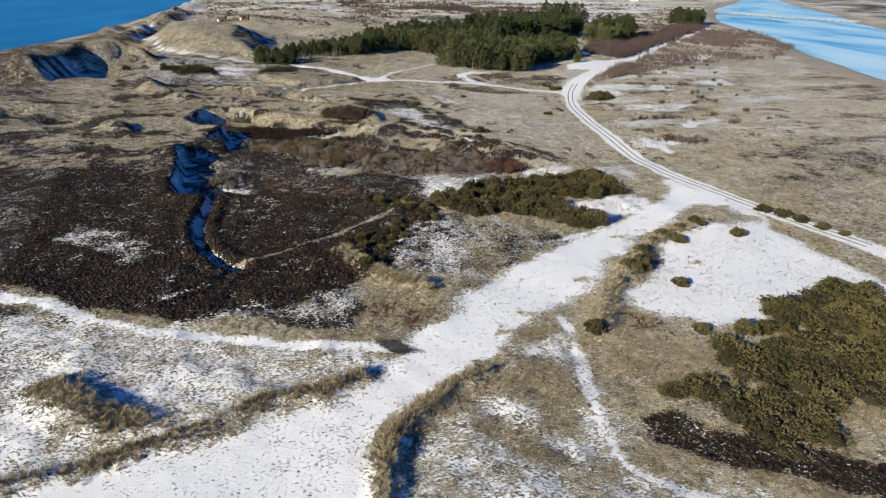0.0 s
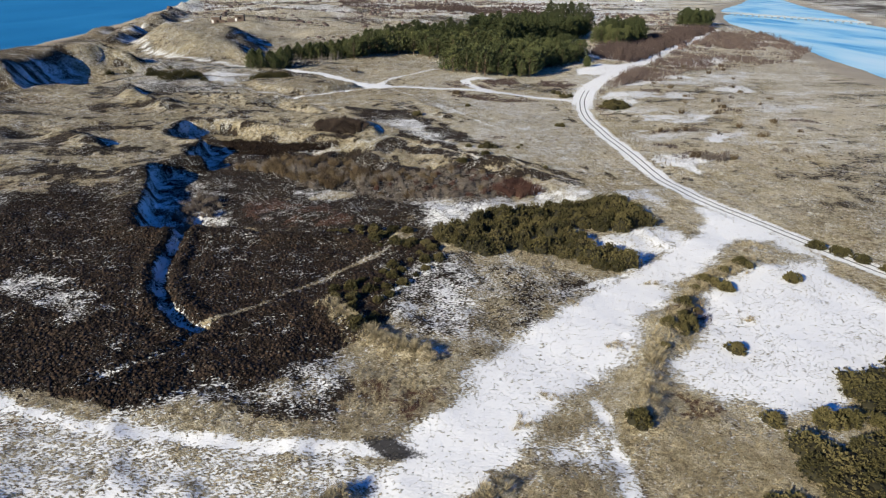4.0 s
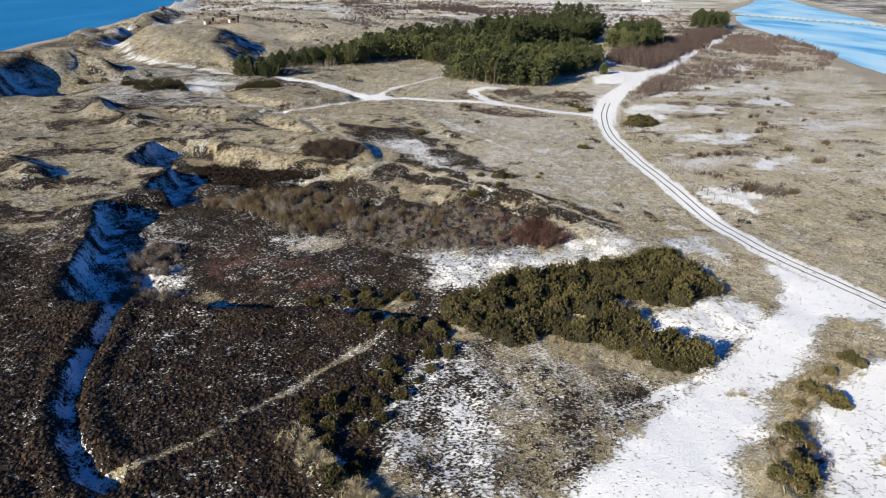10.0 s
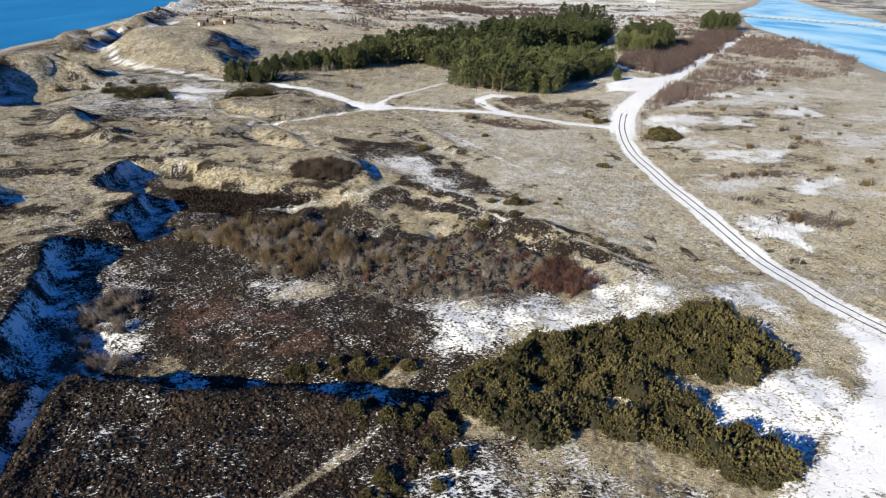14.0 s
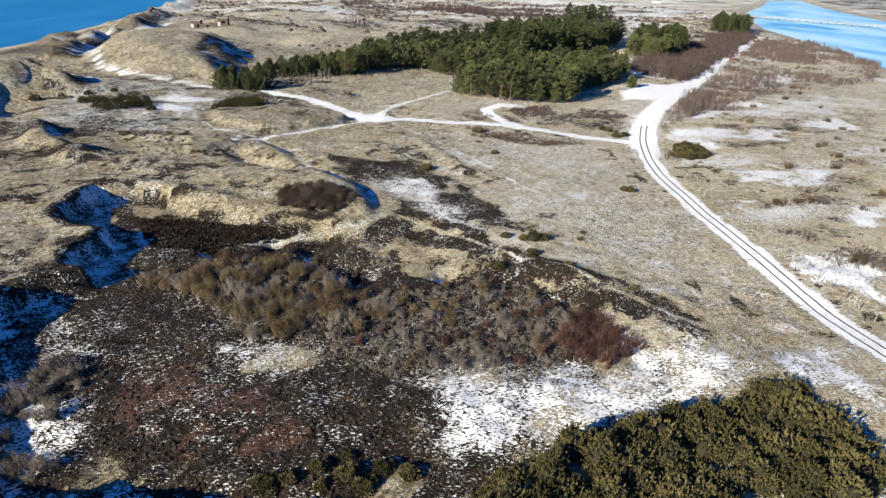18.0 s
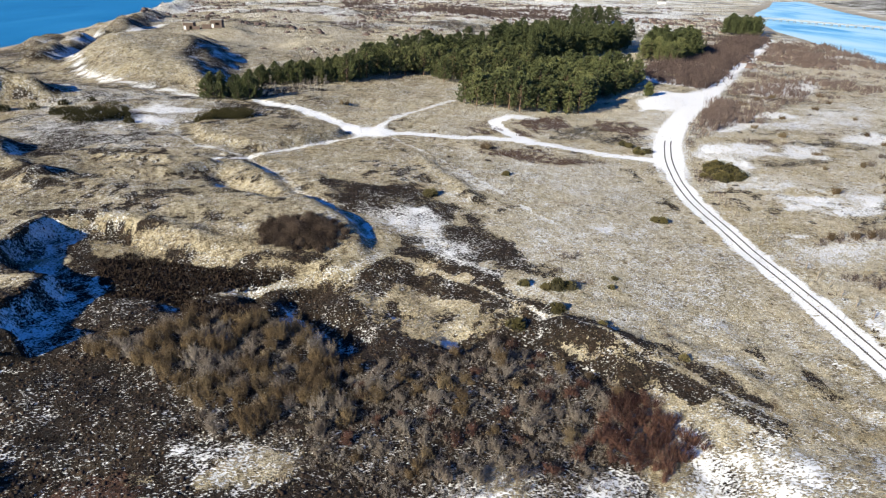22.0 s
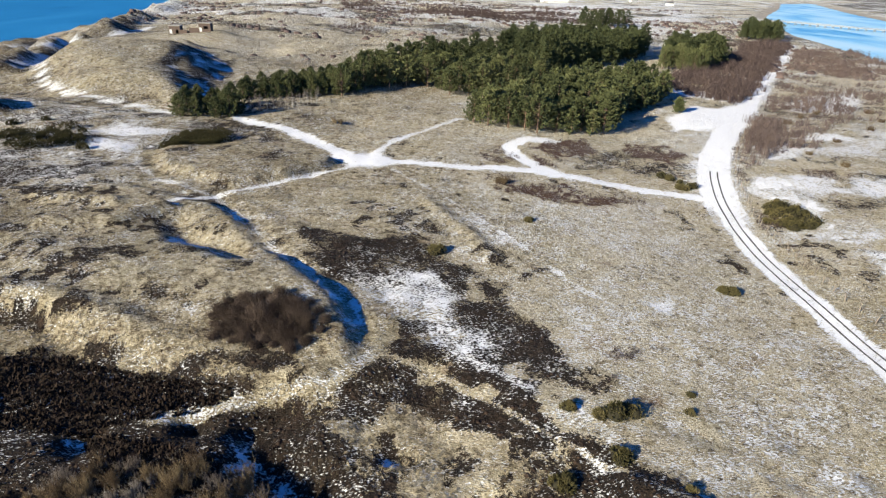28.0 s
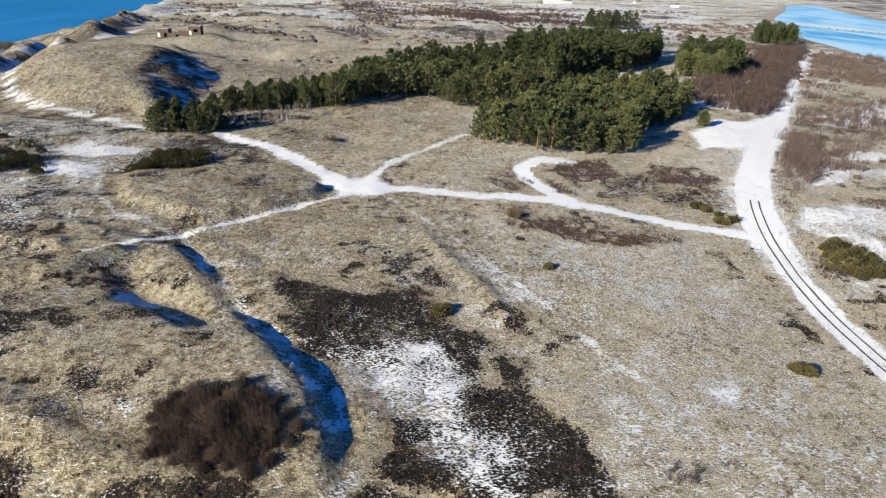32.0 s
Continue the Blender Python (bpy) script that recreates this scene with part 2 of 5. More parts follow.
PARK2 = [(75,367),(98,354),(93,338),(78,350)]
HEATH = [(-13,80),(-11,75),(-12,70),(-15,66.5),(-21.8,64.5),(-27,63),(-32.0,62),(-39.3,63),(-49.8,67),(-80,78),(-95,110),(-80,120),(-66,122),(-55.9,118),(-49.9,108),(-42.0,106),(-29.3,110.5),(-15.2,108.5),(-3.6,107.5),(-0.1,100),(-4.6,95),(-8.7,86),(-12.0,85)]
HEATHTIP = [(-11.8,84),(-5.7,92),(0.6,95),(3.6,91),(2.6,83),(-6.3,84),(-10.4,82)]
SLACK = [(-59.1,178),(-64,179),(-69,177),(-70.5,169),(-68.5,163.5),(-62,161),(-57.0,161.5),(-57.2,155),(-58.5,151),(-57.5,147.5),(-53.5,145),(-57,141.8),(-60.5,138.5),(-59.5,134),(-57.2,129),(-54.5,120),(-52,113.5),(-50,108.5),(-47,104.5),(-43,103.5),(-40.5,105.5),(-33,105.8),(-24,105.2),(-16,105),(-12,104),(-8,102.8),(-4,103.8),(1.6,109),(8.0,116),(19.7,121),(20.5,130),(17.6,138),(12.9,146),(3.8,157),(-9.6,169),(-21.1,165),(-31.0,166),(-44,171),(-54,176)]
SHEATH = [(-53.1,166),(-32.0,169),(-21.3,166),(-12.6,157),(2.1,158),(17.5,144),(9.4,132),(-4.6,132),(-3.2,126),(-6.5,117),(-22.0,113),(-34.1,110),(-40.0,124),(-52.4,142),(-46.3,148)]
NHEATH = [(-33.5,199.7),(-27.8,203),(-16.1,202.3),(-11,199),(-9.3,196.1),(-7.7,189.6),(-2.2,185.5),(4.6,176.9),(6.3,167.7),(3,166.4),(-2.9,171),(-3.9,174.3),(-5,182.2),(-10.3,184.1),(-14.5,186),(-21.7,188.1),(-27.7,189.8)]
NFILL = [(-9, 184), (-2.2, 185.5), (4.6, 176.9), (6.3, 167.7), (4, 164.8), (0.9, 162.6), (-4.7, 167), (-8, 169.8), (-13, 171.5), (-9, 176)]
SFILL = [(-30, 162.8), (-26, 164), (-21.6, 164.6), (-18, 166.5), (-15.5, 170), (-11.8, 169.2), (-5, 165.4), (-1.3, 162.2), (-4, 161.8), (-12, 165), (-19.5, 161.8), (-27, 158.5)]
FLOOR = [(-41, 122), (-36, 127), (-28, 125), (-18, 126), (-6, 123), (-8, 115), (-20, 113), (-34, 112), (-38, 115)]
PATHHEATH = [(-1.7,160),(5.2,157),(11.6,155),(19.9,149),(25.3,144),(30.1,134),(26.0,134),(20.6,145),(7.3,149),(0.1,154)]
SSNOW = [(-4.9,125.7),(2.1,127.7),(11.4,129.6),(15.5,129.4),(16.4,140.3),(20.4,137.8),(20.2,132.8),(31.8,132),(27,127),(24.1,123.6),(17.3,120.3),(9.2,117.8),(0.2,113.4),(-5.6,115.5)]
NSNOW = [(-20.3,188.3),(-15.2,192.9),(-10.6,190.8),(-6.3,184.8),(-3.1,179.6),(-3.9,175.3),(-2.8,172.9),(-5.7,171.8),(-9.2,173.9),(-14.1,178.5),(-17.4,182.9)]
HSNOW = [[(-58,92),(-48.9,87.2),(-42.6,83.2),(-39.8,79.2),(-41.5,75.9),(-47.9,77.7),(-62,84)], [(-37.5,97.5),(-32.3,95.3),(-29.8,91.1),(-29.3,87.5),(-34.4,89.8)], [(-19.6,69.3),(-14.5,73),(-11.3,73.6),(-9.2,67.3),(-14.1,62.3),(-17.9,64)]]
POND = [(-53.5,123),(-61,138),(-52.1,138),(-47.6,131),(-43.5,123),(-41.5,115),(-44.6,111),(-49.4,114)]
GDUST = [(8.9,98.3),(3.4,97.5),(-0.2,100.1),(-3.4,96.2),(-5.8,92.3),(-6.7,87.2),(-7,79),(-4.5,73.5),(3.8,72),(7.2,77),(14.7,84),(22.7,92),(18,95),(11.6,97.5)]
DITCH = [(-42.5,108),(-41.5,105),(-40.6,97),(-39.2,90),(-37.1,85),(-33.9,80),(-30.8,77),(-28.3,76)]
DITCH2 = [(-28.3,76),(-29.5,71.5),(-35.1,65)]
HPATH = [(-28.5, 76.8), (-23.4, 80.5), (-16.8, 89.5), (-9.7, 97.5), (-6.3, 101)]
RIDGEPLAT = [(-49.7,214),(-40.4,202),(-33.0,194),(-27.0,189),(-22.1,183),(-18.0,174),(-20,165),(-32,163),(-60,172),(-90,182),(-95,215),(-70,222)]
DARKPATCH = [(20,46.4),(23,47.3),(27.2,44.4),(31.5,42.4),(39,41.3),(40,38.5),(36.2,37),(31.5,38.3),(27.6,39.9),(23.7,41),(20.2,43.7)]
HILL = [(-85,293),(-96,330),(-101,362),(-110,385),(-130,400),(-158,390),(-165,350),(-150,322),(-118,296)]
LEFTDUNE = [(-134, 207), (-140, 224), (-143, 240), (-143, 252), (-134, 260), (-122, 263), (-122, 270), (-150, 275), (-172, 262), (-176, 235), (-160, 210)]
COAST = [(-150,-400),(-180,60),(-195,193),(-220,310),(-235,385),(-240,440),(-266,537),(-298,663),(-354,898),(-376,960),(-520,1500),(-900,2800),(-1500,5000)]
ESTNEAR = [(205,-400),(196,140),(198,240),(203,289),(214,338),(231,416),(246,480),(268,570),(283,630),(300,720),(330,810),(366,900),(385,925),(421,1049),(612,1408),(800,1800)]
ESTFAR = [(1200,2200),(960,1950),(760,1470),(660,1220),(560,940),(525,860),(472,750),(445,660),(425,600),(430,500),(470,300),(520,-400)]
GORSE1 = [(-0.5,112),(4,113.5),(8.5,116),(14,119),(19,119.5),(26,121),(29,124),(32.5,123.5),(33,119.5),(34.4,117),(33.4,112.7),(32.3,111),(28.4,107.9),(26,108.1),(20.1,109),(18.3,107),(21,106),(21.4,104),(15.7,104.4),(10,105.3),(2.8,105.3),(-1.3,105.8)]
GORSE2 = [(-1.3,103.3),(4,104.3),(10,103.7),(15.6,102.6),(21.1,101.6),(23.5,100.6),(26,99),(27.3,97.5),(27.8,96.3),(26.6,94.3),(25.3,94),(22.1,94.6),(18.2,96.9),(14.8,99.5),(10.6,101),(6.8,99),(3.6,99.2),(-0.2,100.3)]
GORSE3 = [(-13.2,101),(-7.7,103),(-1.9,101),(-4.0,99),(-11.7,99)]
GORSE4 = [(-20.0,111),(-13.1,115),(-6.3,113),(-11.4,111)]
GORSE5 = [[(40.7,67.7),(42.2,69),(48.8,69.8),(52,74.5),(56.3,75),(58.2,73),(56.7,68),(51.3,61.5),(46,63),(43,63.5),(42.1,65)], [(31.6,58.5),(34.8,57.8),(39.9,59),(44.8,60.5),(52.8,62),(50,56),(44.6,50.1),(40.6,49.9),(36,51.7),(32.2,52.4),(31.1,55.4)], [(26.2,46.5),(34.4,50.2),(37.6,49),(37.4,45.1),(36.2,43),(31.5,42.8),(28.7,44.6)], [(23.5,50.2),(26.1,52.3),(29.6,51.4),(29,50),(23.5,49.1)]]
GSCRUB = [(-16.4,85),(-10.4,90),(-3.5,100),(-0.7,97),(-7.4,84),(-8.2,78),(-10.5,76)]
WILLOW = [(-44,150.5),(-38,155),(-25,155.5),(-12,139.5),(-16,136.4),(-20,137),(-24,132.5),(-30,135),(-34,139.6),(-38.6,144.2),(-48,146),(-48,149)]
WILLOW2 = [(-13,145),(1.7,151.5),(8.3,146.5),(14,143),(13,138),(9.5,135),(8.3,130),(2.2,128.6),(-6.8,128.3),(-16,130.7),(-19,132.5)]
REDW = [(13.5,142),(17,140),(17.8,133.1),(14.4,129.8),(9.8,130.8),(9.2,135)]
PINES1 = [(-5.5,287),(1.2,283),(19.8,278),(33.5,284),(43.3,308),(62,329),(69,345),(65,362),(31.5,354),(20.3,330)]
PINES2 = [(-51,326),(-46,319),(-38,331),(-30,339),(-18.3,343),(-10.1,331),(9.7,341),(26.2,362),(39.4,406),(14.2,408),(-16.2,400),(-45.3,362)]
PINES3 = [(29.0,403),(63,422),(96,474),(109,520),(56.3,517),(18.8,475),(15.6,428)]
PINES4 = [(89,419),(104,409),(125,439),(133,473),(109,466)]
PINES5 = [(-75, 305), (-68, 309), (-61, 315), (-50, 319), (-46, 324), (-54, 340), (-66, 336), (-77, 318)]
PINES6 = [(-86, 281), (-77, 281), (-69, 287), (-76, 299), (-86, 292)]
PINES7 = [(205,611),(225,591),(257,657),(229,655)]
SCRUBN = [(121, 576), (160, 540), (200, 560), (222, 600), (252, 662), (160, 700)]


BANKS = [([(4.2, 52.6), (0.5, 49.6), (-1.6, 46.4), (-4.4, 43.1), (-4.5, 38.9), (-4.4, 33)], 1.1, 1.1),
         ([(-8, 51.5), (-12, 48.6), (-16.3, 47.2), (-19.5, 44.3), (-25.3, 40.4), (-29, 38.1), (-36, 35)], 0.9, 1.2),
         ([(-38, 48), (-31.9, 44.3), (-27, 44.2)], 0.9, 2.2),
         ([(-15.3, 82), (-12, 78), (-6.7, 73.3), (-2.1, 71)], 1.0, 1.3),
         ([(44, 97), (36, 91.5), (30, 84), (26, 78), (21.5, 70), (18.5, 62)], 0.9, 1.6),
         ([(-19.7, 159), (-16.7, 163), (-8.5, 166), (-3.2, 160), (2, 155), (14, 149.5)], 0.9, 2.4),
         ([(-70, 200), (-62, 203), (-57, 210)], 1.4, 1.8), ([(-80, 213), (-66, 211.5)], 1.0, 1.5),
         ([(-14, 224), (-5, 208), (-1.5, 199)], 0.5, 1.6)]
COASTRIDGES = [([(-166, 326), (-174, 350), (-187, 398)], 6.0, 5.5), ([(-205, 466), (-230, 540), (-246, 602)], 6.5, 6.5), ([(-188, 416), (-212, 448)], 5.0, 5.0), ([(-150, 285), (-166, 300)], 3.0, 4.5), ([(-204, 380), (-214, 420)], 4.0, 5.0), ([(-222, 470), (-232, 500)], 4.0, 5.0),
               ([(-258, 640), (-290, 760)], 6.5, 8.0), ([(-84, 196), (-96, 204), (-104, 214)], 2.4, 4.0), ([(-80, 150), (-92, 158)], 2.0, 3.5)]
MOUNDS = [[(18.5, 66.8), (22.8, 67.1), (27.5, 62.5), (31.0, 58.7), (27.8, 52.6), (32.7, 52.6), (32.4, 51.0), (23.0, 52.8), (17.0, 54.8), (16.3, 59.2)], [(3.1, 51.0), (6.7, 54.6), (11.1, 54.5), (14.4, 51.0), (13.6, 49.3), (4.5, 48.6)], [(-13.8, 78.0), (-9.6, 74.3), (-0.3, 70.8), (-0.2, 63.9), (-6.3, 60.3), (-10.5, 63.1), (-8.9, 69.2)], [(-19, 161), (-13, 163.6), (-4, 161.5), (2.0, 155.6), (-5.5, 149.8), (-12, 152.5), (-16.5, 156.5)], [(-46.6, 170.8), (-35.7, 174.8), (-33.6, 169.1), (-29.7, 167.4), (-25.2, 166.4), (-32.7, 166.2), (-39.2, 167.4)], [(-63.9, 176.9), (-48.6, 174.4), (-46.7, 171.2), (-54.2, 170.6), (-59.5, 170.6)], [(9.8, 100.5), (13.7, 98.1), (15.2, 94.7), (12.7, 93.8), (9.8, 95.8)]]
CUSHIONS = [[(-58.5, 169.1), (-55.1, 172.8), (-45.1, 168.9), (-29.9, 165.3), (-29.6, 164.2), (-37.0, 160.7), (-45.7, 158.8), (-51.7, 159.3)], [(-42.7, 159.7), (-34.9, 157.8), (-27.8, 156.5), (-27.4, 151.6), (-36.1, 151.4)]]
BRACKEN = [[(21.6, 66.2), (24.7, 66.8), (27.2, 63.7), (24.6, 63.0), (21.0, 62.9)], [(-9.7, 65.7), (-6.9, 66.5), (-5.5, 63.9), (-7.7, 63.0)], [(-41.0, 127.8), (-32.9, 128.9), (-29.4, 118.0), (-26.7, 119.5), (-16.3, 118.7), (-15.6, 114.6), (-28.1, 113.8), (-37.2, 119.6)]]
EDGEMIX = [(-19.8, 68.8), (-17.0, 75.3), (-12.6, 71.2), (-9.7, 65.7), (-10.0, 60.2), (-17.2, 59.4), (-26.6, 62.8), (-26.6, 64.7)]
PLAINSNOW = [(20.0, 159.5), (22.5, 156.4), (25.8, 155.0), (27.4, 151.9), (24.3, 152.1), (21.8, 154.8)]
TRENCH = [(-29, 106.5), (-22, 107.8), (-15, 107.2), (-9, 105.6), (-3.5, 106.5)]
SLACKBANK = [(-13.5, 170.5), (-6.1, 171.5), (0.8, 163.9), (7.4, 158.3), (13.5, 153.2), (19.1, 149.2), (17.1, 146.7), (10.9, 149.2), (3.8, 153.8), (-5.9, 160.2), (-11.7, 166.2)]
NMIX = [[(-3.0, 190.0), (1.4, 184.3), (5.0, 178.8), (6.7, 172.1), (4.5, 170.5), (-4.0, 170.3), (-5.9, 175.1), (-3.1, 178.7)], [(-14.1, 179.5), (-8.0, 179.6), (-4.0, 170.3), (-17.0, 168.7), (-15.1, 171.5)], [(-34.5, 207.4), (-26.9, 205.4), (-20.3, 202.4), (-8.4, 202.1), (-8.3, 197.0), (-20.1, 192.1), (-26.7, 192.5)]]
NDOTS = [(-25.0, 221.1), (-8.7, 219.3), (-8.4, 205.1), (-20.5, 203.9), (-35.5, 213.6)]
HUMP = [(-70, 235), (-74, 246), (-63, 250), (-56, 253), (-44, 251), (-33, 245), (-35, 235), (-42, 227), (-50, 223), (-63, 229)]
JUNCTION = [(-36, 250), (-27, 254), (-19, 248.5), (-21, 244), (-30, 241.5)]
PALESLACK = [(-31.6, 132.0), (-26.7, 133.0), (-20.5, 131.0), (-17.7, 128.0), (-23.3, 125.0), (-26.5, 124.0)]
NORTHBANK = [(-60, 165), (-36, 162), (-22, 163), (-20, 170), (-36, 173), (-60, 178)]
LEFTPLAIN = [(-125, 250), (-125, 282), (-85, 282), (-60, 262), (-76, 240), (-64, 224), (-80, 214), (-110, 225)]
BROWNS = [[(27.4,82.5),(30.3,84),(33.5,84),(32.5,81.5),(29.9,78.9),(25.9,78.4)], [(-3, 255), (3, 264), (8, 254), (2.6, 248)], [(16, 272), (27, 277), (28, 262), (17, 252), (13, 263)], [(37, 275), (48, 271), (50, 262), (44, 256), (36, 263)], [(9.5, 262), (13.4, 255), (16.2, 248), (11.9, 249)], [(0, 238), (6, 234), (12, 235), (26, 231), (31, 228), (21, 224), (10, 226), (2, 228)]]
STRAWS = [[(46,106),(53,107),(52,103),(45.5,101.5)], [(37.8,120),(44,118.5),(45.5,115.3),(40.3,109),(37,109.5)], [(4.2, 54.2), (10.9, 54.9), (14.6, 49.2), (12.5, 44.2), (6.8, 49)], [(3.8, 45.5), (7.1, 46.4), (9.1, 41.9), (14.5, 39.4), (13, 36.9), (6.1, 41.1)],
          [(-9.8, 65), (-6.1, 68), (-0.5, 69), (2.1, 66), (-1.8, 63), (-7.2, 61)], [(5.5, 84), (9, 86), (9.5, 79), (6, 76), (3.5, 79)], [(-9, 59.5), (-6, 59), (-4.8, 55.5), (-8, 56)]]
REDS = [[(4, 236), (16, 236), (20, 230), (10, 229)], [(10, 262), (20, 272), (30, 266), (18, 259)], [(34, 268), (48, 276), (52, 262), (40, 262)], [(-4, 62), (-1.5, 65), (-4.5, 66)],
        [(-40, 128), (-22, 126), (-20, 118), (-38, 119)], [(52, 166), (58, 171), (60, 167)]]
GSNOW = [[(20, 102.5), (26, 97), (24, 93), (17, 88), (24, 91), (38, 106), (39, 113), (33, 108), (30, 117), (36.5, 121), (34.5, 111)], [(16, 106.5), (23.5, 107), (23.5, 103.5), (17.5, 105.5)]]
SNOWS = [[(60.6,206),(84,208),(74,196.5),(57,197)], [(102.6,265),(119,261),(113,250.5),(99.6,253)], [(81.4,248.6),(89.3,245.3),(83,233),(75.6,233)], [(48.2,157),(57.9,154.6),(54,146),(49.5,149)], [(52.4,187.8),(55.9,186),(52.3,180.6),(49.5,182.3)], [(72,184),(78,184),(71,172),(66.5,172)], [(58.4,245.5),(70.7,248.8),(63.5,226),(60.5,221),(58.4,229.8),(55.6,236.8)], [(112.5,341),(143,367),(146,351),(127,326.5),(107.4,324)], [(91.3,293),(112,288),(108,281.5),(88,284)],
         [(108, 262), (116, 268), (122, 262)], [(58, 236), (72, 246), (80, 238), (64, 230)], [(50, 160), (58, 160), (60, 152), (52, 154)], [(106, 325), (120, 351), (154, 372), (127, 328)], [(53, 236), (66, 243), (71, 240), (63, 226), (58, 231)], [(65, 264), (84, 283), (84, 270), (69, 259)], [(70, 184), (82, 184), (84, 178), (72, 178)],
         [(-102, 268), (-80, 268), (-76, 258), (-98, 258)], [(-92, 252), (-80, 252), (-80, 244), (-90, 244)], [(32, 130), (40, 133), (40, 122), (33, 124)], [(20, 186), (27, 186), (26, 178)]]


def scatter(h):
    """Even random numbers from 0 to 1 out of whole ones."""
    h = (h ^ (h >> np.uint32(13))) * np.uint32(1274126177)
    return ((h ^ (h >> np.uint32(16))) & np.uint32(0xFFFFFF)).astype(np.float32) * np.float32(1 / 0xFFFFFF)


def vnoise(x, y, size, seed=0):
    """Smooth noise from 0 to 1 with features of that size in metres."""
    x, y = np.atleast_1d(x) / size, np.atleast_1d(y) / size
    ix, iy = np.floor(x), np.floor(y)
    fx, fy = (x - ix).astype(np.float32), (y - iy).astype(np.float32)
    fx, fy = fx * fx * (3 - 2 * fx), fy * fy * (3 - 2 * fy)
    cx, cy = np.uint32(374761393), np.uint32(668265263)
    hx = ix.astype(np.int32).astype(np.uint32) * cx + np.uint32(seed * 1442695041 & 0xFFFFFFFF)
    hy = iy.astype(np.int32).astype(np.uint32) * cy
    kx, ky = hx + cx, hy + cy
    a = scatter(hx + hy)
    a += (scatter(kx + hy) - a) * fx
    b = scatter(hx + ky)
    b += (scatter(kx + ky) - b) * fx
    return a + (b - a) * fy


def fbm(x, y, size, octaves=4, seed=0):
    v, w, s = 0, 0.5, 0
    for i in range(octaves):
        c, k = math.cos(i * 1.1), math.sin(i * 1.1)
        v = v + w * vnoise(x * c - y * k, x * k + y * c, size / 2 ** i, seed + i * 17)
        s, w = s + w, w * 0.5
    return v / s


def line_dist(x, y, pts):
    d = np.full(np.shape(x), 1e9)
    for (ax, ay), (bx, by) in zip(pts[:-1], pts[1:]):
        ux, uy = bx - ax, by - ay
        t = np.clip(((x - ax) * ux + (y - ay) * uy) / (ux * ux + uy * uy), 0, 1)
        d = np.minimum(d, (x - ax - t * ux) ** 2 + (y - ay - t * uy) ** 2)
    return np.sqrt(d)


def inside(x, y, pts):
    """Distance to the outline, positive inside."""
    c = np.zeros(np.shape(x), bool)
    for (ax, ay), (bx, by) in zip(pts, pts[1:] + pts[:1]):
        if ay != by:
            c ^= ((ay > y) != (by > y)) & (x < (bx - ax) * (y - ay) / (by - ay) + ax)
    d = line_dist(x, y, pts + pts[:1])
    return np.where(c, d, -d)


def step(v, a, b):
    t = np.clip((v - a) / (b - a), 0, 1)
    return t * t * (3 - 2 * t)


def within_box(x, y, pts, reach):
    xs, ys = [q[0] for q in pts], [q[1] for q in pts]
    return (x > min(xs) - reach) & (x < max(xs) + reach) & (y > min(ys) - reach) & (y < max(ys) + reach)


def area(x, y, pts, soft=2.0, rag=3.0, size=5.0, seed=3):
    """1 within an outline, with a ragged soft edge."""
    out, m = np.zeros(np.shape(x)), within_box(x, y, pts, soft + rag)
    if m.any():
        u, v = x[m], y[m]
        out[m] = step(inside(u, v, pts) + (fbm(u, v, size, 3, seed) - 0.5) * 2 * rag, -soft, soft)
    return out


def band(x, y, pts, half, soft=0.6, rag=0.6, size=3.0, seed=5):
    out, m = np.zeros(np.shape(x)), within_box(x, y, pts, half + soft + rag)
    if m.any():
        u, v = x[m], y[m]
        out[m] = step(half - line_dist(u, v, pts) + (fbm(u, v, size, 3, seed) - 0.5) * 2 * rag, -soft, soft)
    return out


def swell(x, y, pts, wide):
    """A soft rounded profile along a line, 1 on it."""
    out, m = np.zeros(np.shape(x)), within_box(x, y, pts, 3 * wide)
    if m.any():
        out[m] = np.exp(-(line_dist(x[m], y[m], pts) / wide) ** 2)
    return out


SEA_Z = -2.6


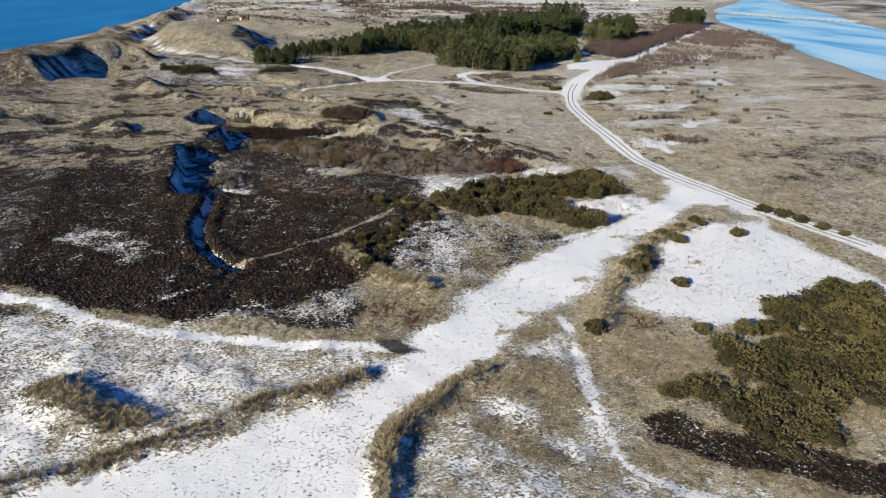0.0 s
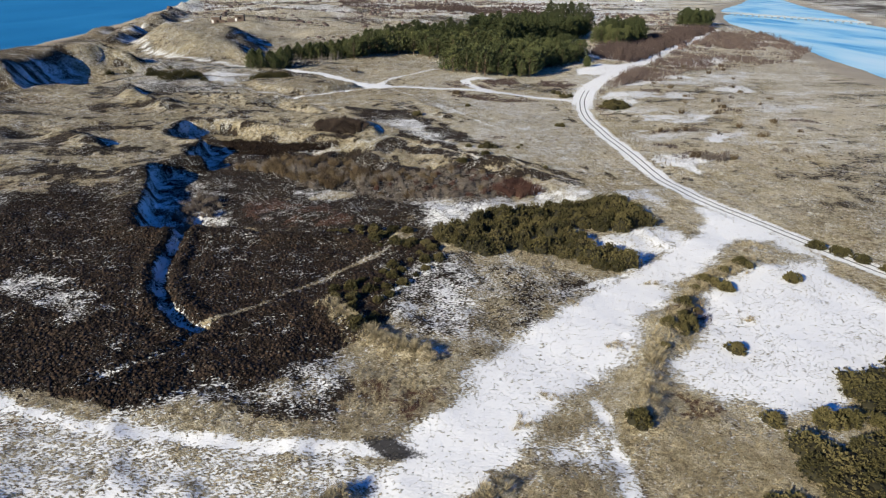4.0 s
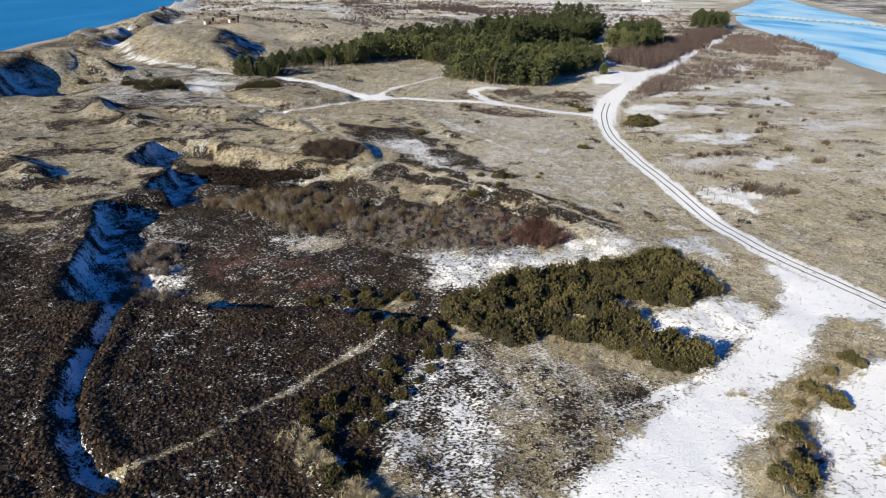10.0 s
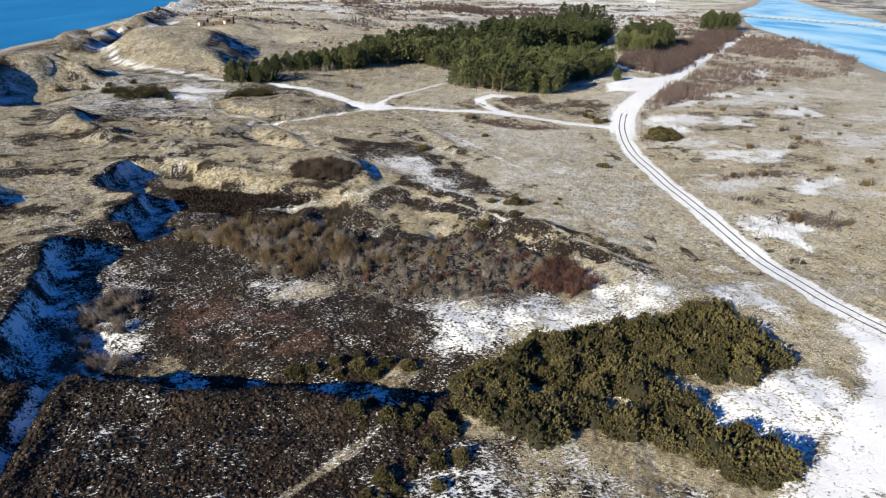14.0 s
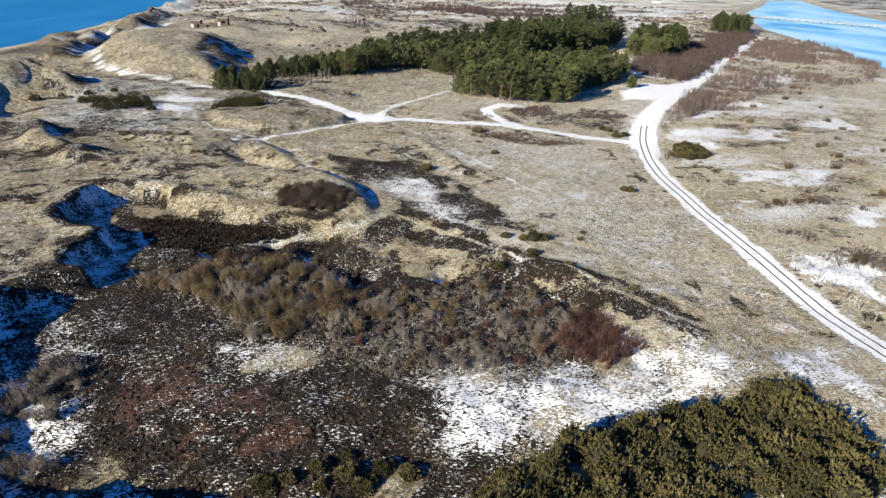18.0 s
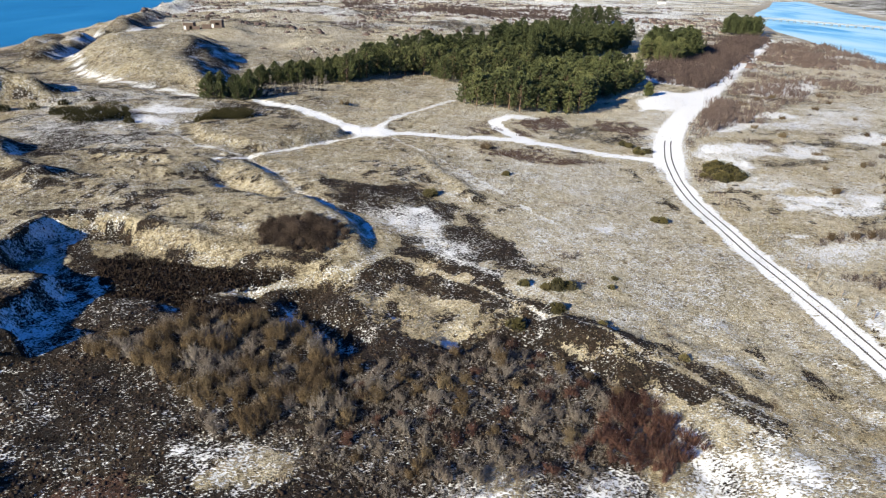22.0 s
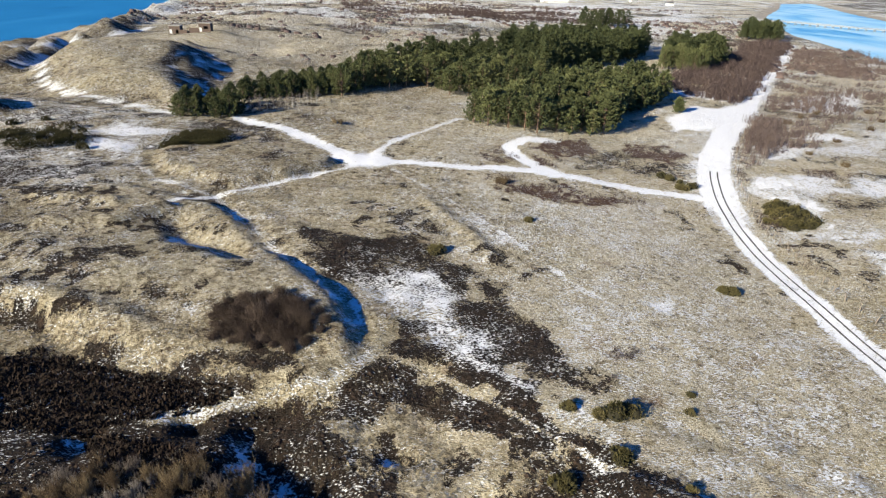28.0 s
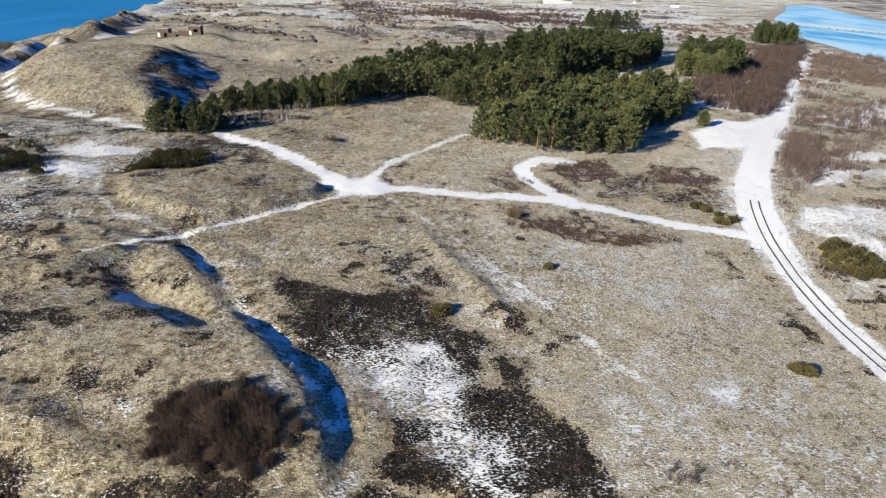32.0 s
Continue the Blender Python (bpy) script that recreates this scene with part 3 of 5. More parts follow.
def height(x, y):
    z = -1.2 * step(y, 122, 145) * np.exp(-((x - 38) / 20) ** 2) - 0.5 * step(y, 150, 165) * step(y, 212, 195) * np.exp(-((x + 5) / 18) ** 2)
    z = z + (fbm(x, y, 42, 4, 11) - 0.5) * 1.3
    paths = np.maximum.reduce([area(x, y, MAIN, 3, 1), area(x, y, FIELD, 3, 1), band(x, y, ROAD, 4, 2), band(x, y, FORKROAD, 2, 1.5)])
    rough = 1 - 0.85 * paths
    rough = rough * (1 - 0.68 * step(x, -24, -4) * step(y, 148, 172)) * (1 - 0.35 * area(x, y, RIDGEPLAT, 3, 2))
    z = z + rough * ((fbm(x, y, 9, 3, 21) - 0.5) * 0.95 + (fbm(x, y, 2.6, 2, 31) - 0.5) * 0.5)
    # marram dunes towards the sea
    west = step(-x, 55, 150)
    dry = step(shore(x, y), 14, 55)
    u, v = x * 0.93 + y * 0.36, -x * 0.36 + y * 0.93
    ridge = 1 - np.abs(2 * fbm(u * 0.42, v, 34, 4, 41) - 1)
    z = z + west * (ridge - 0.55) * (5.0 + 3.0 * step(-x, 95, 150)) * dry + west * 0.6 + step(-x, 45, 80) * (fbm(u * 0.5, v, 15, 3, 45) - 0.5) * 1.9
    far = step(y, 300, 420) * step(np.abs(x + 60), 500, 200) * step(x, 80, -20)
    z = z + far * ((1 - np.abs(2 * fbm(x, y, 60, 4, 43) - 1)) - 0.5) * 5.0
    # wet slack below its banks
    e = inside(x, y, SLACK) + (fbm(x, y, 7, 3, 51) - 0.5) * 3
    wide = 1.2 + 5.0 * np.maximum(step(x, 3, 20), step(y, 148, 164) * step(x, -60, -40))
    z = z - (2.3 + 0.5 * step(-x, 25, 45) + 0.9 * step(y, 122, 112)) * step(e, -wide, wide * 0.6)
    lip = np.exp(-((e + 2.5) / 2.2) ** 2) * step(-x, -5, 15)
    z = z + 0.9 * lip * (0.4 + fbm(x, y, 5, 2, 53))
    z = z - 1.3 * swell(x, y, TRENCH, 2.6)
    # ditch
    d = np.minimum(line_dist(x, y, DITCH), line_dist(x, y, DITCH2) + 1.0)
    z = z - 1.25 * step(d, 1.25, 0.4) + 0.3 * np.exp(-((d - 2.2) / 0.8) ** 2)
    # ridge of dry turf with the big willow
    e = inside(x, y, RIDGEPLAT) + (fbm(x, y, 8, 3, 61) - 0.5) * 2
    z = z + 2.0 * step(e, -1.6, 1.8) * (0.7 + 0.3 * step(e, 14, 3)) * step(y - 168 + (x + 22) * 0.37, -2, 10) * (0.42 + 0.58 * step(y, 206, 172))
    z = z - 0.5 * swell(x, y, RIDGEP, 1.6)
    z = z + 5.5 * np.exp(-(((x + 151) / 30) ** 2 + ((y - 455) / 30) ** 2))
    flat = 1 - np.maximum.reduce([paths, band(x, y, FORKTREES, 3.5, 1.5), band(x, y, FORKUP, 3, 1.5), band(x, y, HOOK, 3, 1.5), band(x, y, LEFTP, 1.5, 1)])
    for pts, tall, wide in BANKS:
        z = z + flat * tall * (0.55 + 0.9 * fbm(x, y, 5, 2, 63)) * swell(x, y, pts, wide)
    z = z - 2.2 * swell(x, y, [(-49, 201), (-43.5, 198.5), (-38.5, 195)], 3.2)
    # blow-outs in the turf ridge and pits in the dunes
    for px, py, deep, rad in ((-53, 206, 1.6, 3.0), (-4.2, 41, 0.0, 2.0), (-1.0, 40, 0.5, 3.4), (-91, 200, 2.2, 5), (-103, 163, 2.6, 6), (-118, 166, 2.6, 5), (-78, 150, 1.2, 4), (-34, 284, 1.5, 6), (-24.1, 156.2, 2.6, 3.0), (-20.2, 153.6, 2.6, 3.0), (-17.7, 151.5, 2.4, 2.6), (-32.4, 160.8, 1.4, 1.8), (-26.9, 160.6, 1.4, 1.8), (-42.0, 158.5, 1.4, 2.2), (-25.3, 163.3, 1.6, 2.0), (-4, 152, 1.6, 2.2), (4, 150, 1.2, 2.0), (-12, 158, 1.0, 1.8), (12, 146, 0.9, 2.2)):
        z = z - deep * np.exp(-(((x - px) ** 2 + (y - py) ** 2) / rad ** 2))
    e = inside(x, y, HUMP) + (fbm(x, y, 7, 3, 85) - 0.5) * 3
    z = z + 1.7 * step(e, -0.8, 2.2) * flat * (1 - area(x, y, JUNCTION, 2, 0.5))
    # shores; the dunes sink towards the beach
    w = shore(x, y)
    top = SEA_Z + 0.8 + 0.06 * np.maximum(w, 0) + 0.06 * np.maximum(w - 70, 0) + 0.8 * fbm(x, y, 14, 3, 95)
    z = np.where(x < 0, np.minimum(z, top + 0.25 * np.maximum(z - top, 0)), z)
    # the high dune before the ruins, and the steep dune nearer the sea
    e = inside(x, y, HILL) + (fbm(x, y, 16, 3, 71) - 0.5) * 12
    z = z + (8.0 + 4.5 * (fbm(x, y, 19, 3, 73) - 0.5)) * step(e, -7, 17)
    e = inside(x, y, LEFTDUNE) + (fbm(x, y, 12, 3, 81) - 0.5) * 6
    z = z + 8.0 * step(e, -1, 8) - 2.0 * np.exp(-(((x + 131) / 9) ** 2 + ((y - 238) / 16) ** 2))
    for pts, tall, wide in COASTRIDGES:
        z = z + tall * (0.5 + fbm(x, y, 16, 3, 65)) * swell(x, y, pts, wide)
    z = z + (SEA_Z - 1.8 - z) * step(w, 14, -12)
    hill = step(x - 0.45 * y, 150, 900) * step(y, 300, 1200)
    z = z + 90 * step(hill, 0.25, 1.0) * step(w, 5, 200)
    return z


def shore(x, y):
    """Distance from the water, positive on land."""
    sea = np.interp(y, [p[1] for p in COAST], [p[0] for p in COAST])
    a = (x - sea) * 0.95 + (fbm(x, y, 60, 3, 91) - 0.5) * 8
    return np.minimum(a, -inside(x, y, ESTNEAR + ESTFAR) + (fbm(x, y, 40, 3, 93) - 0.5) * 8)


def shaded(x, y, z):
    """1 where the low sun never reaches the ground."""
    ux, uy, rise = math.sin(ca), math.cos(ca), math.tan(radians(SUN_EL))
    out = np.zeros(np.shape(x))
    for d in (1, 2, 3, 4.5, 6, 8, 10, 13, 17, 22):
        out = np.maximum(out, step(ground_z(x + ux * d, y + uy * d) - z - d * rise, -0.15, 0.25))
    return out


def covers(x, y, z):
    """Snow, heather, tone of the straw, ruts and sand over the ground."""
    one = np.ones(np.shape(x))
    u, v = x * 0.95 + y * 0.3, -x * 0.3 + y * 0.95
    clump = fbm(x, y, 3.2, 3, 99)
    heath = np.maximum.reduce([area(x, y, HEATH, 1.5, 2) * 1.25, area(x, y, HEATHTIP, 2, 3) * 0.8, area(x, y, [(-17, 84), (-10, 92), (-3.5, 101), (1, 98), (-4, 86), (-8, 76), (-13, 74)], 1.5, 2) * 0.95, area(x, y, SHEATH, 2, 4) * 1.05 * (1 - 0.7 * area(x, y, PALESLACK, 2, 3)), area(x, y, NHEATH, 2.5, 6) * 0.80,
                               area(x, y, PATHHEATH, 1, 2) * 0.75, area(x, y, DARKPATCH, 1, 1.0)])
    inner = area(x, y, SLACK, 1.5, 2)
    heath = np.maximum(heath, inner * 0.95 * step(fbm(x, y, 8, 3, 97), 0.32, 0.46))
    heath = np.maximum(heath, 0.62 * area(x, y, [(-24, 160), (-20, 169), (-8, 170), (4, 158), (20, 149), (28, 138), (18, 140), (2, 150), (-12, 152)], 2, 5))
    heath = np.maximum(heath, 1.1 * step(inside(x, y, SLACK) + (clump - 0.5) * 2, -2.4, -0.6) * step(-x, 28, 44) * step(y, 170, 163))
    # dark heath colour along the trench, standing in for its bank's shadow
    heath = np.maximum(heath, swell(x, y, TRENCH, 4.0))
    heath = heath - 0.35 * step(clump, 0.56, 0.68) * step(fbm(x, y, 16, 2, 98), 0.4, 0.6)
    # heather in drifts over the dunes
    drift = fbm(u * 0.45, v, 6, 4, 101) + 0.08 * step(y, 175, 130)
    spot = fbm(x, y, 1.7, 2, 102)
    heath = np.maximum(heath, 0.78 * step(drift + (clump - 0.5) * 0.4 + (spot - 0.5) * 0.4, 0.53, 0.61) * step(-x, 28, 62) * step(y, 480, 250))
    heath = np.maximum(heath, 0.45 * step(fbm(u * 0.45, v, 12, 4, 103) + (clump - 0.5) * 0.3, 0.50, 0.72) * step(x, 48, 70))
    heath = np.maximum(heath, 0.65 * step(fbm(x * 0.7, y, 32, 5, 105), 0.51, 0.62) * step(y, 400, 520))
    dots = step(vnoise(x, y, 2.2, 107) + (fbm(x, y, 20, 2, 108) - 0.5) * 1.0, 0.86, 0.98) * step(y, 110, 150) * step(area(x, y, [(-14, 215), (30, 228), (40, 150), (25, 150), (6, 175)], 4, 3), 0.8, 0.2)
    heath = np.maximum(heath, 0.55 * dots)
    heath = np.maximum(heath, 0.7 * step(clump + (spot - 0.5) * 0.6, 0.5, 0.62) * np.maximum(area(x, y, NORTHBANK, 2, 3), 0.8 * area(x, y, [(-16, 214), (4, 206), (8, 190), (-8, 196), (-26, 206)], 3, 6)))
    heath = heath * (1 - 0.9 * area(x, y, HILL, 4, 4)) * (1 - 0.8 * area(x, y, HUMP, 2, 2) * step(fbm(x, y, 6, 3, 104), 0.62, 0.5))
    across = step(x - np.interp(y, [p[1] for p in ESTFAR[::-1]], [p[0] for p in ESTFAR[::-1]]), 10, 60)
    heath = np.maximum(heath, across * (0.55 + 0.5 * fbm(x, y, 60, 3, 109)))
    # heather on dune slopes turned from the sun, also darkening them as shade
    shade_slope = np.clip((ground_z(x - 1.5, y - 1.4) - ground_z(x + 1.5, y + 1.4)) / 4.1, 0, 1)
    heath = np.maximum(heath, 0.7 * step(shade_slope + (clump - 0.5) * 0.3, 0.14, 0.32) * step(-x, 40, 60))
    heath = np.maximum(heath, (0.48 + 0.22 * step(x, 6, -2)) * area(x, y, GDUST, 2, 4))
    heath = heath * (1 - 0.45 * area(x, y, [(-15, 160), (-8, 166), (0, 160), (3, 155), (-8, 155)], 2, 5))
    for pts in REDS + BROWNS:
        heath = np.maximum(heath, 0.34 * area(x, y, pts, 1.5, 3.0))
    red = np.maximum.reduce([0.75 * area(x, y, pts, 1.5, 2.5) for pts in REDS + BROWNS + BRACKEN])
    red = red * step(clump + 0.5 * (spot - 0.5), 0.28, 0.46)
    for pts in CUSHIONS:
        heath = np.maximum(heath, 1.1 * area(x, y, pts, 1.0, 2.0))
    heath = np.maximum(heath, 0.62 * area(x, y, EDGEMIX, 1, 2))
    for pts in NMIX:
        heath = np.maximum(heath, (0.45 + 0.9 * fbm(x, y, 5, 3, 129)) * area(x, y, pts, 1.5, 2.5))
    heath = np.maximum(heath, 0.8 * area(x, y, NDOTS, 2, 3) * step(spot, 0.56, 0.68))
    heath = np.maximum(heath, 1.1 * area(x, y, SLACKBANK, 1, 1.5) * step(clump, 0.28, 0.46))
    for pts in MOUNDS:
        heath = heath * (1 - 0.9 * area(x, y, pts, 0.8, 2.5, 3.0) * step(clump, 0.36, 0.52))
    heath = np.maximum(heath, 0.55 * area(x, y, [(16, 262), (40, 268), (52, 250), (40, 243), (20, 252)], 3, 8))
    heath = np.maximum(heath, 0.95 * np.maximum(area(x, y, NFILL, 1, 1.5), area(x, y, SFILL, 0.8, 1.0)) * step(clump, 0.30, 0.42))
    heath = np.maximum(heath, 1.05 * area(x, y, FLOOR, 1.5, 2.5))
    heath = np.maximum(heath, 0.95 * area(x, y, [(-14, 168.5), (-8, 168), (-1.3, 162.5), (8.7, 153.7), (24, 140.5), (20, 138.5), (14, 144.5), (3, 153.5), (-1, 161), (-8, 165)], 1, 1.5) * step(clump, 0.32, 0.46))
    heath = heath * (1 - 0.75 * band(x, y, HPATH, 0.5, 0.5, 0.5)) * (1 - 0.9 * np.maximum(band(x, y, SLACKP, 0.8, 0.5, 0.5), band(x, y, BANKP, 0.3, 0.4, 0.3)))
    plainw = step(x, -22, 0) * step(y, 110, 150)
    snow = (-0.18 + 0.28 * plainw + 0.9 * (fbm(u * 0.5, v, 11, 4, 111) - 0.5)) * one
    snow = snow + step(x, 40, 62) * step(y, 120, 180) * (0.40 * step(fbm(u * 0.45, v, 11, 4, 113), 0.52, 0.74))
    snow = np.maximum(snow, (0.02 + 0.40 * fbm(x, y, 14, 4, 114)) * area(x, y, [(-14, 240), (36, 230), (42, 170), (34, 140), (4, 165), (-14, 195)], 8, 6))
    snow = snow - 0.85 * heath * (0.3 + 1.2 * fbm(x, y, 9, 3, 115)) + 0.06
    snow = np.maximum(snow, inner * (1.1 * (fbm(x, y, 6, 4, 116) - 0.54) - 0.10))
    dust = [(SOUTHDUST, 0.70), (SOUTHDUST2, 0.55), (SSNOW, 0.76), (NSNOW, 0.68), (PALESLACK, 0.40), (LEFTPLAIN, 0.34), (EDGEMIX, 0.48), (PLAINSNOW, 0.6), (JUNCTION, 1.25), *[(o, k) for o, k in zip(HSNOW, (0.46, 0.26, 0.50))], (POND, 0.40), ([(-45.6,114.3),(-45.9,120),(-40.3,122),(-38.8,119.8),(-38.4,114),(-41.9,111.4)], 0.74), (GDUST, 0.38), (FIELD, 1.20), (MAIN, 1.27), (PARK, 1.3), (PARK2, 1.2)]
    for pts, k in dust:
        sharp = k > 0.9
        snow = np.maximum(snow, (k + (fbm(x, y, 6, 4, 118) - 0.5) * (0.55 if sharp else 0.5)) * area(x, y, pts, 1.6 if sharp else 3.0, 1.8 if sharp else 4.0))
    snow = snow - 0.55 * area(x, y, FLOOR, 1.5, 2.5) - 0.35 * area(x, y, SFILL, 0.8, 1.0)
    snow = np.maximum(snow, 0.62 * band(x, y, [(-9.2, 174.5), (-5.7, 172), (-2, 169.5), (2, 166)], 0.7, 0.6, 0.6))
    snow = snow - 0.40 * area(x, y, [(-26, 158), (-15, 168.5), (1, 161), (22, 144.5), (14, 143), (0, 151), (-12, 150)], 1, 1.5)
    for pts in GSNOW:
        snow = np.maximum(snow, 1.0 * area(x, y, pts, 1.2, 1.2))
    for pts in SNOWS:
        snow = np.maximum(snow, (0.86 + (fbm(x, y, 6, 3, 119) - 0.5) * 0.7) * area(x, y, pts, 2, 4))
    for pts in STRAWS + MOUNDS:
        snow = snow - 0.75 * area(x, y, pts, 1.2, 1.5) * snow
    for pts in MOUNDS:
        snow = snow - 0.35 * area(x, y, pts, 1.2, 1.5)
    for pts, tall, wide in BANKS:
        snow = snow - 0.85 * snow * swell(x, y, pts, wide * 0.65) * step(fbm(x, y, 4, 3, 64), 0.3, 0.5)
    # shade worked into the snow colour: lingering flecks there, less on shaded moor
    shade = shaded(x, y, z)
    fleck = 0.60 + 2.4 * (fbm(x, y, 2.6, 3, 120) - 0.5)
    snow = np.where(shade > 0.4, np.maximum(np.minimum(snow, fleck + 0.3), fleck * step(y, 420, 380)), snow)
    moor = area(x, y, HEATH, 1, 1)
    snow = np.where(snow < 0.30, snow - 0.75 * moor, snow)
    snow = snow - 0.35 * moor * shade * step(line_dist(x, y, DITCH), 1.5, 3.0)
    road = line_dist(x, y, ROAD)
    paths = [(ROAD, 2.2, 1.2), (NWPATH, 0.9, 1.1), (BENDPATH, 0.7, 1.0), (FORKROAD, 1.8, 1.3), (FORKTREES, 2.1, 1.3), (FORKUP, 1.0, 1.0), (HOOK, 2.0, 1.3),
             (LEFTP, 0.7, 1.0), (LEFTP2, 0.8, 0.6), (RIDGEP, 0.7, 0.46), (SLACKP, 0.8, 0.50), (BANKP, 0.3, 0.50), (TRAIL, 0.45, 0.78), (HILLP, 1.2, 1.1), (COASTP, 1.5, 1.1), (DITCH, 0.6, 0.80), (DITCH2, 0.35, 0.5), (HPATH, 0.4, 0.14)]
    for pts, half, k in paths:
        snow = np.maximum(snow, k * band(x, y, pts, half, 0.5, 0.6))
    snow = np.maximum(snow, 1.25 * step(road, 4.2, 3.2) * step(y, 205, 235))
    snow = np.maximum(snow, 0.55 * step(road, 8, 4) * step(y, 215, 240) * fbm(x, y, 5, 3, 122) * 1.7)
    # levels far inland
    snow = np.maximum(snow, 0.66 * step(fbm(x * 0.8, y, 34, 5, 117), 0.45, 0.60) * step(y, 480, 620))
    snow = np.maximum(snow, 0.8 * area(x, y, [(120, 560), (200, 760), (330, 960), (340, 1250), (80, 1250), (60, 760)], 40, 30, 60) * step(fbm(x * 0.7, y, 40, 4, 125), 0.38, 0.5))
    # straw tone rises beyond 300 m, with distant haze put into it
    tone = fbm(x, y, 24, 4, 121) + 0.20 * step(x, -15, 20) * step(y, 120, 160) + 0.30 * step(y, 300, 480) + 0.24 * step(x, -24, 6) + 0.10 * step(x, 40, 60) + 0.12 * step(x, 0, 14) * step(y, 118, 135) * step(y, 240, 200) - 0.22 * step(-x, 45, 90) * step(y, 420, 320)
    mott = fbm(x, y, 3.4, 3, 201) - 0.5
    heath = heath + 0.9 * mott * step(heath, 0.02, 0.3)
    snow = snow + 0.8 * (fbm(x, y, 3.0, 3, 203) - 0.5) * step(snow, 1.0, 0.75)
    sea = step(shore(x, y), 95, 45) * step(-x, 20, 80)
    tone = tone - 0.30 * sea
    heath = np.maximum(heath, 0.5 * sea * step(fbm(u * 0.5, v, 14, 4, 127), 0.42, 0.56))
    rut = (0.75 * area(x, y, [(-8, 58.6), (-5, 58.8), (-1.7, 56.4), (-4.6, 55.4)], 0.8, 1.2))
    sand = step(shore(x, y) + (fbm(x, y, 9, 3, 123) - 0.5) * 8 - 9 * step(x, 0, 50) * step(y, 470, 380), 19, 13)
    return {"snow": np.clip(snow, -0.7, 1.4), "heath": np.clip(heath, -0.2, 1.4), "tone": tone, "rut": rut, "sand": sand, "red": red}


# ---------------------------------------------------------------- meshes
def mesh_of(name, verts, tris, mat):
    me = bpy.data.meshes.new(name)
    verts, tris = np.asarray(verts, np.float32), np.asarray(tris, np.int32)
    k = tris.shape[1]
    me.vertices.add(len(verts))
    me.vertices.foreach_set("co", verts.ravel())
    me.loops.add(tris.size)
    me.loops.foreach_set("vertex_index", tris.ravel())
    me.polygons.add(len(tris))
    me.polygons.foreach_set("loop_start", np.arange(0, tris.size, k, dtype=np.int32))
    me.update(calc_edges=True)
    me.materials.append(mat)
    return me


def spaced(lo, a, b, hi, fine, grow):
    """Grid lines: even from a to b, wider and wider outside."""
    mid = list(np.arange(a, b, fine))
    out, s, v = [], fine, mid[-1]
    while v < hi:
        s *= grow
        v += s
        out.append(v)
    left, s, v = [], fine, a
    while v > lo:
        s *= grow
        v -= s
        left.append(v)
    return np.array(left[::-1] + mid + out)


GX = spaced(-3500, -75, 62, 3500, 0.37, 1.036)
GY = spaced(-900, 33, 210, 4700, 0.37, 1.025)
XX, YY = np.meshgrid(GX, GY)
ZZ = height(XX, YY)


def ground_z(x, y):
    i = np.clip(np.searchsorted(GX, x) - 1, 0, len(GX) - 2)
    j = np.clip(np.searchsorted(GY, y) - 1, 0, len(GY) - 2)
    fx, fy = (x - GX[i]) / (GX[i + 1] - GX[i]), (y - GY[j]) / (GY[j + 1] - GY[j])
    return (ZZ[j, i] * (1 - fx) + ZZ[j, i + 1] * fx) * (1 - fy) + (ZZ[j + 1, i] * (1 - fx) + ZZ[j + 1, i + 1] * fx) * fy


def gz(x, y):
    return float(ground_z(np.array([float(x)]), np.array([float(y)]))[0])


nx, ny = len(GX), len(GY)
idx = np.arange(nx * ny).reshape(ny, nx)
quads = np.stack([idx[:-1, :-1], idx[:-1, 1:], idx[1:, 1:], idx[1:, :-1]], -1).reshape(-1, 4)
me = mesh_of("ground", np.stack([XX, YY, ZZ], -1).reshape(-1, 3), quads, GROUND)
me.polygons.foreach_set("use_smooth", np.ones(len(quads), bool))
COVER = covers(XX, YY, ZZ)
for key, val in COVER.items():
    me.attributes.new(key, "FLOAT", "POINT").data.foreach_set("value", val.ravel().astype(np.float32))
ground = tagged(new("ground", me), "straw-coloured dune grass and dark heather under patchy snow", "ground", kind="structure")


def cover_at(key, x, y):
    i = np.clip(np.searchsorted(GX, x), 0, nx - 1)
    j = np.clip(np.searchsorted(GY, y), 0, ny - 1)
    return COVER[key][j, i]


def ribbon(name, pts, offset, half, y0, y1, mat, label):
    """A worn strip that follows the ground beside a line."""
    p = np.array(pts, float)
    d = np.concatenate([[0], np.cumsum(np.hypot(*np.diff(p, axis=0).T))])
    q = np.arange(0, d[-1], 0.5)
    # rounded bends
    cx, cy = np.interp(q, d, p[:, 0]), np.interp(q, d, p[:, 1])
    ker = np.hanning(31) / np.hanning(31).sum()
    cx[15:-15], cy[15:-15] = np.convolve(cx, ker, "valid"), np.convolve(cy, ker, "valid")
    tx, ty = np.gradient(cx), np.gradient(cy)
    n = np.hypot(tx, ty)
    k = (cy > y0) & (cy < y1)
    cx, cy, tx, ty = cx[k], cy[k], (tx / n)[k], (ty / n)[k]
    wob = 0.75 + 0.5 * fbm(cx, cy, 4, 2, 77 + int(offset * 10))
    rows = []
    for o in (-half, 0.0, half):
        ox = offset + o * wob
        x, y = cx + ty * ox, cy - tx * ox
        rows.append(np.stack([x, y, ground_z(x, y) + (0.045 if o else 0.03)], -1))
    v = np.stack(rows, 1).reshape(-1, 3)
    i = np.arange(len(cx) - 1) * 3
    f = np.concatenate([np.stack([i + c, i + c + 1, i + c + 4, i + c + 3], -1) for c in (0, 1)])
    return tagged(new(name, mesh_of(name, v, f, mat)), label, "wheel rut", kind="structure")


